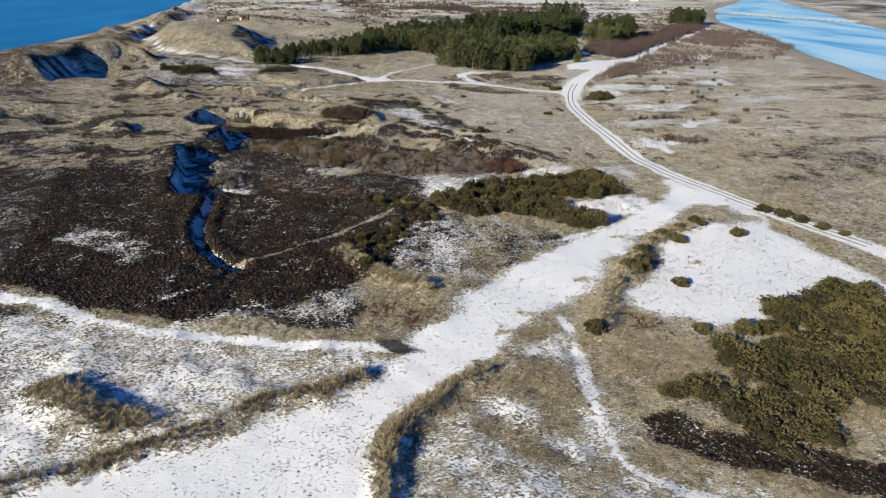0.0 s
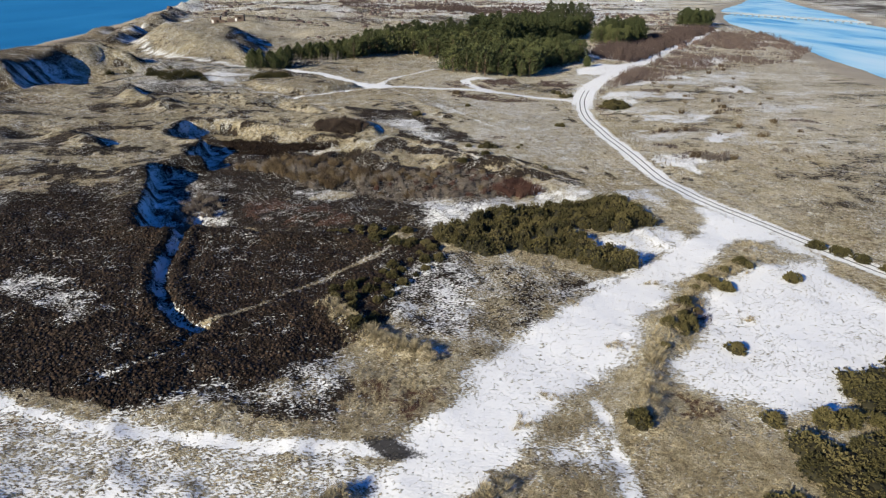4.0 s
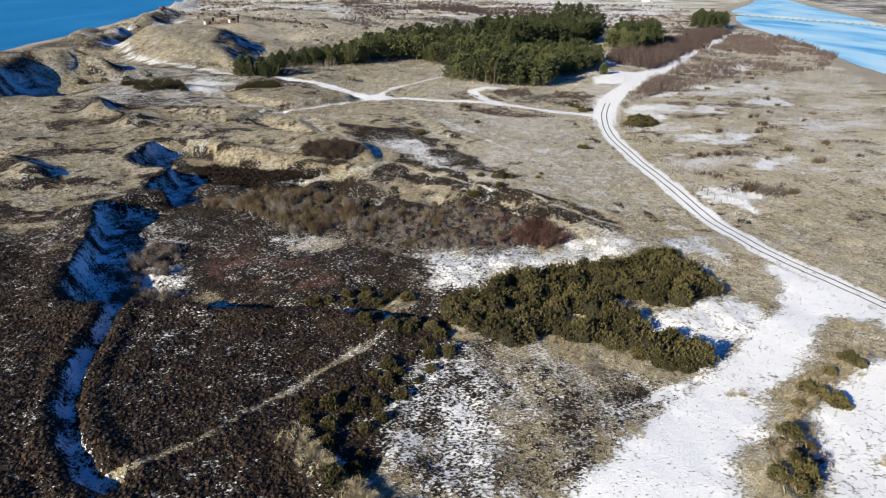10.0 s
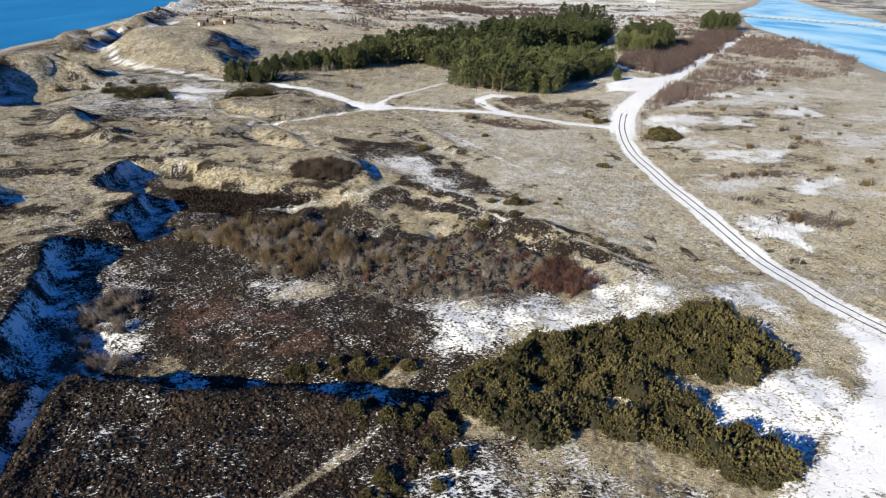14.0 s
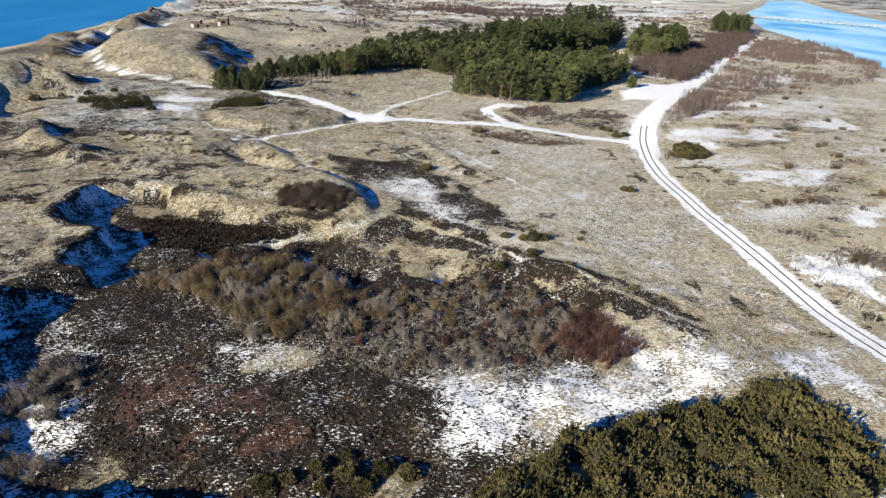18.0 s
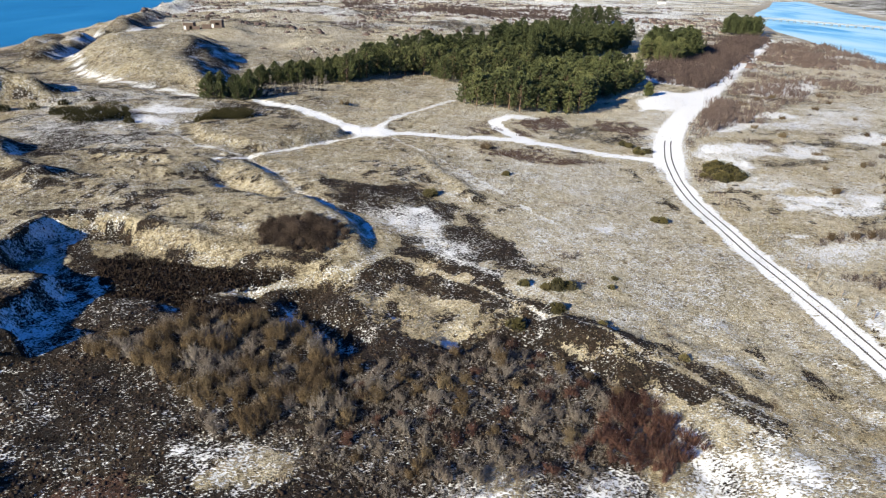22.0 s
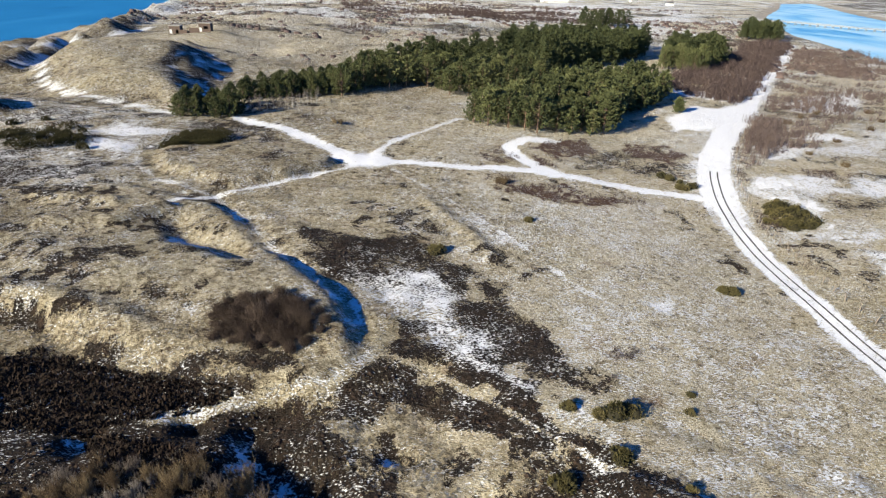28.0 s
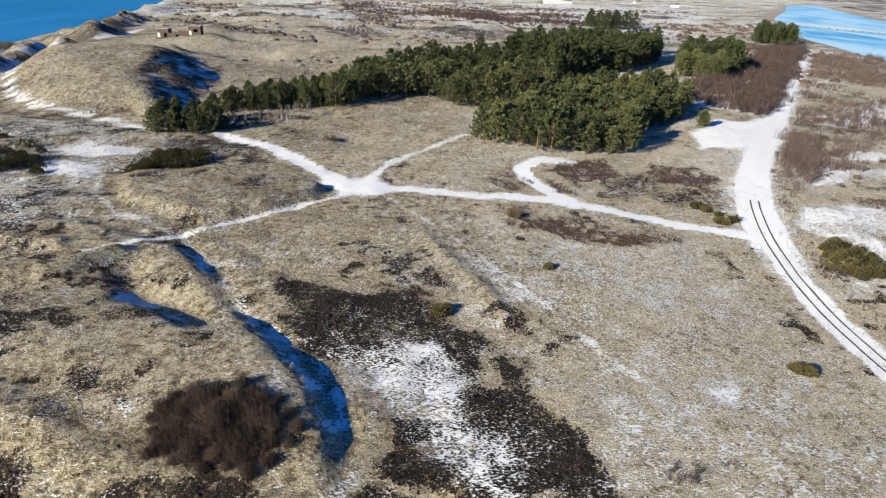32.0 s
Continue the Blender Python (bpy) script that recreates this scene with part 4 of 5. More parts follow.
def sheet(name, outline, z, mat, label, category):
    bm = bmesh.new()
    bm.faces.new([bm.verts.new((px, py, z)) for px, py in outline])
    m = bpy.data.meshes.new(name)
    bm.normal_update()
    bmesh.ops.triangulate(bm, faces=bm.faces[:])
    for f in bm.faces:
        if f.normal.z < 0:
            f.normal_flip()
    bm.to_mesh(m)
    bm.free()
    m.materials.append(mat)
    return tagged(new(name, m), label, category, kind="structure")


sheet("water_sea", [(x + 14, y) for x, y in COAST] + [(-3500, 4700), (-3500, -400)], SEA_Z, SEA, "deep blue sea with small waves", "sea")
grown = [(x - 12, y) for x, y in ESTNEAR] + [(x + 12, y) for x, y in ESTFAR]
sheet("water_estuary", grown, SEA_Z, ICE, "pale blue estuary with thin ice on the water", "estuary")


RUT = plain("wet_rut", (0.045, 0.042, 0.040), (0.16, 0.15, 0.145), 1.2)
for k in (-0.76, 0.76):
    ribbon("road_rut", ROAD, k, 0.14, 88, 250, RUT, "dark wet wheel rut in the snowy track")

# ---------------------------------------------------------------- plants
def part(name, me, parent, label=""):
    ob = new(name, me)
    ob.parent = parent
    return tagged(ob, label)


def spike(base, tip, r, sides=3):
    """A thin tapered stem: its points and triangles."""
    base, tip = np.array(base, float), np.array(tip, float)
    d = tip - base
    d /= np.linalg.norm(d) + 1e-9
    a = np.cross(d, (0.3, 0.9, 0.31))
    a /= np.linalg.norm(a) + 1e-9
    b = np.cross(d, a)
    pts = [base + r * (a * math.cos(k * 2 * math.pi / sides) + b * math.sin(k * 2 * math.pi / sides)) for k in range(sides)] + [tip]
    return pts, [(k, (k + 1) % sides, sides) for k in range(sides)]


class Build:
    def __init__(self):
        self.v, self.f = [], []

    def add(self, pts, tris):
        n = len(self.v)
        self.v += [tuple(p) for p in pts]
        self.f += [tuple(i + n for i in t) for t in tris]

    def mesh(self, name, mat):
        return mesh_of(name, np.array(self.v), np.array(self.f), mat)


def dome(rng, rx, ry, h, rings=3, seg=8, rag=0.2):
    """A lumpy low dome on the ground."""
    pts, tris = [(0, 0, h * (1 + rng.uniform(-rag, rag)))], []
    for i in range(1, rings + 1):
        a = i / rings * math.pi / 2
        for k in range(seg):
            q = 2 * math.pi * (k + 0.5 * (i % 2)) / seg
            s = 1 + rng.uniform(-rag, rag)
            pts.append((rx * s * math.sin(a) * math.cos(q), ry * s * math.sin(a) * math.sin(q), h * math.cos(a) * s - (0.15 * h if i == rings else 0)))
    for k in range(seg):
        tris.append((0, 1 + k, 1 + (k + 1) % seg))
        for i in range(rings - 1):
            a, b = 1 + i * seg + k, 1 + i * seg + (k + 1) % seg
            c, e = a + seg, b + seg
            tris += [(a, c, b), (b, c, e)]
    return np.array(pts), tris


def tuft(rng, at, out, size, n, flat=0.5):
    """Spiky needles round a point, mostly pointing out."""
    pts, tris = [], []
    for i in range(n):
        d = np.array(out) + rng.normal(0, flat, 3)
        d /= np.linalg.norm(d) + 1e-9
        s = np.cross(d, rng.normal(0, 1, 3))
        s /= np.linalg.norm(s) + 1e-9
        b = np.array(at) - d * size * 0.25
        w = size * rng.uniform(0.18, 0.34)
        k = len(pts)
        pts += [b + s * w, b - s * w, b + d * size * rng.uniform(0.7, 1.25)]
        tris.append((k, k + 1, k + 2))
    return pts, tris


def pine(seed, h, spread, bare):
    rng = np.random.default_rng(seed)
    root = new("pine_tree")
    b = Build()
    lean = rng.normal(0, 0.02, 2) * h
    sides, rings = 6, 4
    pts, tris = [], []
    for i in range(rings + 1):
        t = i / rings
        r = 0.19 * (1 - 0.85 * t) * h / 10 * (1.35 if i == 0 else 1)
        for k in range(sides):
            q = 2 * math.pi * k / sides
            pts.append((lean[0] * t * t + r * math.cos(q), lean[1] * t * t + r * math.sin(q), -0.3 + t * h * 0.93))
    for i in range(rings):
        for k in range(sides):
            a, c = i * sides + k, i * sides + (k + 1) % sides
            tris += [(a, c, a + sides), (c, c + sides, a + sides)]
    b.add(pts, tris)
    crown, limbs = Build(), Build()
    n = 66
    for i in range(n):
        t = bare + (0.97 - bare) * ((i + rng.uniform()) / n)
        u = (t - bare) / (0.97 - bare)
        reach = spread * (0.85 + 0.25 * u - 0.95 * u ** 3) * rng.uniform(0.6, 1.2) * (1.05 if u < 0.85 else 0.8)
        reach = max(reach, 0.35)
        q = i * 2.4 + rng.uniform(-0.5, 0.5)
        d = np.array((math.cos(q), math.sin(q), 0))
        base = np.array((lean[0] * t * t, lean[1] * t * t, t * h))
        tip = base + d * reach + np.array((0, 0, reach * rng.uniform(0.1, 0.45)))
        limbs.add(*spike(base - np.array((0, 0, 0.1)), tip, 0.045))
        for f in (0.45, 0.75, 1.02):
            at = base + (tip - base) * f + rng.normal(0, 0.18, 3)
            crown.add(*tuft(rng, at, d * 0.8 + np.array((0, 0, 0.7)), 0.85 * rng.uniform(0.75, 1.2), 11, 0.6))
    crown.add(*tuft(rng, (lean[0], lean[1], h * 0.96), (0, 0, 1), 0.8, 14, 0.5))
    part("trunk", b.mesh("trunk", BARK), root, "brown scaly bark")
    part("branch_frame", limbs.mesh("branch_frame", BARK), root)
    part("crown", crown.mesh("crown", PINE), root, "dark green needles in clumps")
    return root


def gorse(seed, r, h, mat=GORSE, name="gorse_bush", n=330):
    rng = np.random.default_rng(seed)
    root = new(name)
    body = Build()
    lumps = [(rng.normal(0, r * 0.35, 2), rng.uniform(0.55, 0.8) * r, rng.uniform(0.6, 0.95) * h) for _ in range(4)] + [(np.zeros(2), r * 0.8, h * 0.9)]
    spines = Build()
    for c, lr, lh in lumps:
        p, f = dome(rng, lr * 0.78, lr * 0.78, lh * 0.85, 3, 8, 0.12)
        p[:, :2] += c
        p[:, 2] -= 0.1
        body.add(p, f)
        for i in range(n // 5):
            q, a = rng.uniform(0, 2 * math.pi), math.acos(rng.uniform(-0.12, 1))
            d = np.array((math.sin(a) * math.cos(q), math.sin(a) * math.sin(q), math.cos(a)))
            at = np.array((c[0] + lr * d[0], c[1] + lr * d[1], max(lh * d[2], 0.0) + 0.08)) * rng.uniform(0.9, 1.05)
            spines.add(*tuft(rng, at, d + np.array((0, 0, 0.6)), 0.27 * rng.uniform(0.7, 1.3), 7, 0.6))
    part("core", body.mesh("core", GORSE_IN), root, "dark woody inside with its shade in the colour")
    part("foliage", spines.mesh("foliage", mat), root, "spiny evergreen shoots")
    return root


def shrub_mesh(seed, r, h, n, thick=0.022, twigs=2):
    """Upright bare stems with side twigs."""
    rng = np.random.default_rng(seed)
    b = Build()
    for i in range(n):
        q, s = rng.uniform(0, 2 * math.pi), math.sqrt(rng.uniform())
        base = np.array((0.75 * r * s * math.cos(q), 0.75 * r * s * math.sin(q), -0.1))
        top = base * 1.35 + np.array((0, 0, h * (1 - 0.45 * s * s) * rng.uniform(0.65, 1.1))) + np.append(rng.normal(0, 0.16 * h, 2), 0)
        b.add(*spike(base, top, thick))
        for k in range(twigs):
            t = rng.uniform(0.35, 0.85)
            m = base + (top - base) * t
            b.add(*spike(m, m + (top - base) * 0.3 + rng.normal(0, 0.14 * h, 3), thick * 0.7))
    return b


def willow_mesh(seed, r, h, n, thick=0.02, twigs=3, clumps=6):
    """Feathery bare stems that fan out of several stools of uneven height."""
    rng = np.random.default_rng(seed)
    b = Build()
    stools = [(rng.normal(0, 0.42 * r, 2), rng.uniform(0.5, 1.0)) for _ in range(clumps)]
    for i in range(n):
        c, f = stools[i % clumps]
        q = rng.uniform(0, 2 * math.pi)
        base = np.array((*(c + rng.normal(0, 0.10 * r, 2)), -0.1))
        rise = h * f * rng.uniform(0.55, 1.1)
        top = base + np.array((math.cos(q), math.sin(q), 0)) * rise * rng.uniform(0.05, 0.55) + np.array((0, 0, rise))
        b.add(*spike(base, top, thick))
        for k in range(twigs):
            m = base + (top - base) * rng.uniform(0.3, 0.9)
            b.add(*spike(m, m + (top - base) * 0.34 + rng.normal(0, 0.10 * h, 3), thick * 0.62))
    return b


def willow(seed, r, h, n, mat):
    root = new("willow_shrub")
    part("root_stock", willow_mesh(seed, r, h, n // 5, 0.034, 0).mesh("root_stock", mat), root)
    part("twig_crown", willow_mesh(seed, r, h, n, 0.026, 3).mesh("twig_crown", mat), root, "thin leafless twigs")
    return root


def shrub(seed, r, h, n, mat, name="willow_shrub", thick=0.022):
    root = new(name)
    part("root_stock", shrub_mesh(seed, r, h, n // 4, thick * 1.4, 0).mesh("root_stock", mat), root)
    part("twig_crown", shrub_mesh(seed + 50, r, h, n, thick, 2).mesh("twig_crown", mat), root, "thin leafless twigs")
    return root


def points_in(rng, pts, gap, tries=4000, limit=400):
    """Scattered places in an outline, no two nearer than gap."""
    xs, ys = [p[0] for p in pts], [p[1] for p in pts]
    cx, cy = rng.uniform(min(xs), max(xs), tries), rng.uniform(min(ys), max(ys), tries)
    ok = inside(cx, cy, pts) > 0
    out, cells = [], {}
    for x, y in zip(cx[ok].tolist(), cy[ok].tolist()):
        i, j = int(x // gap), int(y // gap)
        if all((x - a) ** 2 + (y - b) ** 2 > gap * gap for p in (i - 1, i, i + 1) for q in (j - 1, j, j + 1) for a, b in cells.get((p, q), ())):
            out.append((x, y))
            cells.setdefault((i, j), []).append((x, y))
            if len(out) >= limit:
                break
    return out


def plant_all(kinds, places, rng, label, category, group, sink=0.05, lo=0.8, hi=1.2, flat=1.0, within=None):
    """Stand copies of the kinds at the places; the kinds themselves serve first."""
    for i, (x, y) in enumerate(places):
        src = kinds[int(rng.integers(len(kinds)))]
        s = rng.uniform(lo, hi)
        if within:
            s *= min(1.0, 0.55 + 0.12 * float(inside(np.array([x]), np.array([y]), within)[0]))
        m = Matrix.LocRotScale((x, y, gz(x, y) - sink), Euler((0, 0, rng.uniform(0, 6.28))), Vector((s, s, s * flat * rng.uniform(0.9, 1.1))))
        if "label" not in src.keys():
            tagged(src, label, category, group)
            src.matrix_basis = m
            continue
        src_scale = src.scale.copy()
        ob = copy_thing(src, Matrix.LocRotScale(m.translation, m.to_quaternion(), Vector([a / b for a, b in zip(m.to_scale(), src_scale)])))
        tagged(ob, label, category, group)


rng = np.random.default_rng(7)
# pine woods
tall = [pine(1, 9.6, 3.0, 0.05), pine(2, 10.4, 3.3, 0.08), pine(3, 8.8, 2.8, 0.03), pine(4, 10, 3.5, 0.12)]
behind = []          # trees deep in the woods, joined below
for wood, gap, most in ((PINES1, 3.7, 125), (PINES2, 4.2, 105), (PINES4, 4.2, 26)):
    trees = sorted(points_in(rng, wood, gap, 5000, 400), key=lambda q: q[1])
    plant_all(tall, trees[:most], rng, "dark green pine standing in a dense wood", "pine tree", "pine wood", 0.1, 0.75, 1.12)
    behind += trees[most:]
low = [pine(11, 7.5, 2.6, 0.03), pine(12, 8.6, 2.9, 0.04)]
plant_all(low, points_in(rng, PINES5, 3.2) + points_in(rng, PINES6, 3.4), rng, "low bushy dark pine below the high dune", "pine tree", "dune pines", 0.1, 0.6, 0.95)
small = [pine(21, 4.6, 1.6, 0.04)]
plant_all(small, [(65, 317)], rng, "small lone pine on snow beside the wood", "pine tree", "", 0.05, 0.98, 1.02)


def arrays(ob, name):
    m = next(c for c in ob.children if c.name.startswith(name)).data
    v = np.array([p.co[:] for p in m.vertices])
    return v, [tuple(q.vertices) for q in m.polygons]


# gorse
gk = [gorse(31, 1.5, 1.7), gorse(32, 1.8, 2.0), gorse(33, 1.3, 1.4), gorse(34, 1.6, 2.2)]
for patch, gap in ((GORSE1, 1.75), (GORSE2, 1.75)):
    plant_all(gk, points_in(rng, patch, gap, 3000, 140), rng, "olive green gorse bush in a dense thicket", "gorse bush", "gorse thicket", 0.1, 0.8, 1.2)
plant_all(gk, sum([points_in(rng, o, 1.95, 2500, 90) for o in GORSE5], []), rng, "low olive gorse bush in a flat dense thicket", "gorse bush", "roadside gorse", 0.1, 1.0, 1.4, 0.55)
gs = [gorse(41, 1.0, 0.9), gorse(42, 0.8, 0.8)]
for patch, gap in ((GORSE3, 1.8), (GORSE4, 2.0), (GSCRUB, 2.0)):
    plant_all(gs, points_in(rng, patch, gap, 2000, 60), rng, "low olive gorse bush among heather", "gorse bush", "low gorse", 0.08, 0.45, 1.1)
lone = [(32.6, 74), (31, 62), (35.6, 62), (37.9, 62), (40.8, 62), (47.7, 92), (37.5, 89), (28.5, 79), (18.1, 61), (32.4, 191), (31.2, 191.3), (5.8, 214), (7.7, 162.2), (5.0, 163.6), (8.6, 156.5), (3.4, 154.6),
        (-9.7, 200), (50.2, 220), (52.9, 218), (55.2, 217), (39.7, 244), (40.5, 238), (58, 104), (60, 102), (62, 99), (64, 96), (66, 93)]
plant_all(gs, lone, rng, "single rounded gorse bush on open ground", "gorse bush", "scattered gorse", 0.08, 0.8, 1.3)
plant_all(gk, [(10.7, 163.0), (9.3, 162.2)], rng, "broad olive gorse bush on the open plain", "gorse bush", "plain gorse", 0.1, 0.8, 1.0, 0.8)
plant_all(gs, [(18.2, 166.4), (17.1, 163.4), (13.2, 152.6), (21.3, 146.6)], rng, "small gorse bush alone on the plain", "gorse bush", "small plain gorse", 0.05, 0.5, 0.65)
far_g = [(-104, 262), (-112, 266), (-118, 262), (-124, 258), (-98, 258), (-130, 254), (-67, 249), (-65, 252), (-70, 247), (-63, 250), (-72, 252), (-102, 246), (-96, 245), (-108, 250), (-90, 244), (-112, 254)]

plant_all(gk, points_in(rng, [(53, 228), (56.3, 230), (58.3, 224), (58.1, 218), (54, 214.5), (52, 220)], 1.7, 800, 22), rng, "olive gorse bush beside the snowy track", "gorse bush", "trackside gorse", 0.1, 0.6, 0.95)
far_g += (points_in(rng, [(-73, 247), (-75, 264), (-66, 263), (-62, 256), (-65, 248)], 2.2, 800, 26) + points_in(rng, [(-112, 248), (-104, 256), (-92, 249), (-97, 242), (-104, 240)], 2.6, 800, 18))
plant_all(gk, [(38.5, 246), (40, 244.5), (41.5, 242), (43, 239), (41, 238)], rng, "rounded gorse bush near the path junction", "gorse bush", "junction gorse", 0.1, 0.6, 1.0)

strip = [(42 + a, 96 + b) for a, b in ((0, 0), (-3, -2.5), (-7, -5.5), (-9, -8), (-12, -12.5), (-13.5, -15.5), (-16, -18), (-18, -22.5))]
plant_all(gs, strip + [(x + 1.2, y - 0.6) for x, y in strip[::2]], rng, "low gorse bush on a grassy bank between snow", "gorse bush", "bank gorse", 0.08, 0.6, 1.15)

# leafless scrub
wk = [willow(51, 1.3, 2.3, 150, TWIG), willow(52, 1.2, 1.9, 140, TWIG), willow(53, 1.4, 2.0, 150, TWIG), willow(54, 1.1, 1.6, 130, GREYTWIG)]
plant_all(wk, points_in(rng, WILLOW, 1.7, 4000, 140), rng, "bare olive-brown willow shrub in the wet slack", "willow shrub", "willow scrub", 0.1, 0.65, 1.25)
wg = [willow(151, 1.2, 1.3, 140, GREYTWIG), willow(152, 1.0, 1.5, 130, GREYTWIG), willow(153, 1.1, 1.1, 130, REDTWIG), willow(154, 1.2, 1.6, 140, TWIG)]
plant_all(wg, points_in(rng, WILLOW2, 2.25, 4000, 75), rng, "low bare grey willow shrub over snowy ground", "willow shrub", "grey willow scrub", 0.1, 0.6, 1.2)
rk = [willow(55, 1.2, 1.8, 160, REDTWIG), willow(56, 1.0, 1.5, 140, REDTWIG)]
plant_all(rk, points_in(rng, REDW, 1.5, 1500, 34), rng, "bare reddish willow shrub beside snow", "willow shrub", "red willow", 0.1, 0.8, 1.2)
bk = [shrub(57, 1.4, 2.0, 230, DARKTWIG, "thicket_shrub", 0.030), shrub(58, 1.3, 2.3, 220, DARKTWIG, "thicket_shrub", 0.030), shrub(59, 1.2, 1.8, 200, DARKTWIG, "thicket_shrub", 0.028)]
THICKET = [(-34, 171.5), (-36, 175.3), (-35, 179), (-28.2, 180.5), (-24.3, 178), (-21.8, 175), (-22, 171.5), (-24.7, 169.6), (-29.3, 170)]
plant_all(bk, points_in(rng, THICKET, 1.25, 3000, 90), rng, "dense dark leafless shrub on the turf ridge", "shrub", "ridge thicket", 0.1, 0.8, 1.2, 1.0, THICKET)
ck = [willow(161, 1.6, 2.4, 200, GREYTWIG), willow(162, 1.3, 1.9, 170, GREYTWIG)]
plant_all(ck, points_in(rng, [(-50.5, 117), (-46, 116), (-43, 120), (-44, 126), (-48, 127)], 1.7, 900, 16) + points_in(rng, [(-48, 110.5), (-40, 111.5), (-40, 113.5), (-47, 114)], 1.8, 400, 8), rng, "bare grey willow shrub at a snowy pool", "willow shrub", "pool willows", 0.1, 0.6, 1.1)
plant_all(wk, [(58.5, 184), (61, 185), (63, 185), (66, 185), (68, 185), (57.8, 157), (60, 155), (62, 156), (64, 155), (67, 156), (92, 229), (90, 228), (1.4, 234), (3, 234), (-41.6, 283), (-40, 284)],
          rng, "bare grey-brown shrub on open ground", "willow shrub", "scattered shrubs", 0.1, 0.7, 1.1)


flats = points_in(rng, [(64, 165), (72, 215), (76, 262), (100, 318), (150, 352), (140, 300), (120, 240), (104, 190), (92, 160)], 10.0, 700, 26)
plant_all(wk, flats, rng, "bare rounded brown shrub dotted on the flats", "willow shrub", "shrubs on the flats", 0.1, 0.7, 1.35, 0.75)


# ---------------------------------------------------------------- uncountable cover
def strew(name, kinds, x, y, size, tall, mat, label, category, sink=0.03, seed=0):
    """Many small clumps joined in one object."""
    r = np.random.default_rng(seed)
    z = ground_z(x, y) - sink
    which, rot = r.integers(len(kinds), size=len(x)), r.uniform(0, 6.28, len(x))
    vs, fs, n0 = [], [], 0
    for k, (pts, tris) in enumerate(kinds):
        w = which == k
        c, s = np.cos(rot[w])[:, None], np.sin(rot[w])[:, None]
        p = np.asarray(pts)
        px = (p[:, 0] * c - p[:, 1] * s) * size[w][:, None] + x[w][:, None]
        py = (p[:, 0] * s + p[:, 1] * c) * size[w][:, None] + y[w][:, None]
        pz = p[:, 2] * tall[w][:, None] + z[w][:, None]
        vs.append(np.stack([px, py, pz], -1).reshape(-1, 3))
        m = w.sum()
        fs.append((np.asarray(tris)[None] + (np.arange(m) * len(p))[:, None, None]).reshape(-1, 3) + n0)
        n0 += m * len(p)
    return tagged(new(name, mesh_of(name, np.concatenate(vs), np.concatenate(fs), mat)), label, category, kind="stuff")


def tussock(seed, n=14):
    r = np.random.default_rng(seed)
    b = Build()
    for i in range(n):
        q = 2 * math.pi * i / n + r.uniform(-0.4, 0.4)
        o = np.array((math.cos(q), math.sin(q), 0))
        side = np.array((-o[1], o[0], 0)) * r.uniform(0.022, 0.05)
        k = o * r.uniform(0.0, 0.45)
        tip = k + o * r.uniform(0.25, 0.8) + np.array((0.45, 0.35, r.uniform(0.55, 1.05)))
        b.add([k + side, k - side, tip], [(0, 1, 2)])
    return np.array(b.v), b.f


def candidates(r, n):
    """Places spread so that they look evenly dense along the flight."""
    y = 33 + 222 * r.uniform(0, 1, n) ** 1.35
    x = r.uniform(-1, 1, n) * np.minimum(40 + 0.42 * (y - 33), 100) - 2
    return x, y


r2 = np.random.default_rng(71)
def sprig(seed, n=11):
    r = np.random.default_rng(seed)
    b = Build()
    for i in range(n):
        q, f = r.uniform(0, 6.28), math.sqrt(r.uniform())
        at = np.array((math.cos(q), math.sin(q), 0)) * f * 0.8
        d = np.array((at[0] * 0.7, at[1] * 0.7, 1.0)) + r.normal(0, 0.35, 3)
        side = np.array((-d[1], d[0], 0)) + r.normal(0, 0.2, 3)
        side *= 0.30 / (np.linalg.norm(side) + 1e-6)
        b.add([at + side, at - side, at + d * r.uniform(0.5, 0.95) * (1.1 - 0.5 * f)], [(0, 1, 2)])
    return np.array(b.v), b.f


heads = [sprig(i, 14) for i in range(6)]
cx, cy = candidates(r2, 190000)
keep = (cover_at("heath", cx, cy) > 0.55 + r2.uniform(-0.15, 0.15, len(cx))) & (cover_at("snow", cx, cy) < 0.25 + r2.uniform(-0.2, 0.35, len(cx)))
cx, cy = cx[keep][:46000], cy[keep][:46000]
inheath = area(cx, cy, HEATH, 1, 1) > 0.5
thin = inheath | (r2.uniform(0, 1, len(cx)) < 0.35)
cx, cy = cx[thin], cy[thin]
s = r2.uniform(0.15, 0.40, len(cx))
strew("heather_clumps", heads, cx, cy, s, s * r2.uniform(0.4, 0.75, len(cx)), HEATHER, "dark brown winter heather in low clumps", "heather", seed=1)
cx, cy = candidates(r2, 150000)
keep = (cover_at("heath", cx, cy) > 0.7 + r2.uniform(-0.1, 0.2, len(cx))) & (cover_at("snow", cx, cy) < 0.1 + r2.uniform(-0.2, 0.3, len(cx))) & (cy < 205)
keep &= (area(cx, cy, HEATH, 1, 1) > 0.5) | (r2.uniform(0, 1, len(cx)) < 0.3)
cx, cy = cx[keep][:22000], cy[keep][:22000]
s = r2.uniform(0.12, 0.34, len(cx))
strew("heather_hummocks", [dome(np.random.default_rng(i + 80), 1, 1, 1, 2, 6, 0.3) for i in range(6)], cx, cy, s, s * r2.uniform(0.3, 0.5, len(cx)), HEATHER, "rounded dark brown hummocks of old heather", "heather", seed=21)
blades = [tussock(i) for i in range(6)]
cx, cy = candidates(r2, 170000)
bare = fbm(cx, cy, 6, 3, 131)
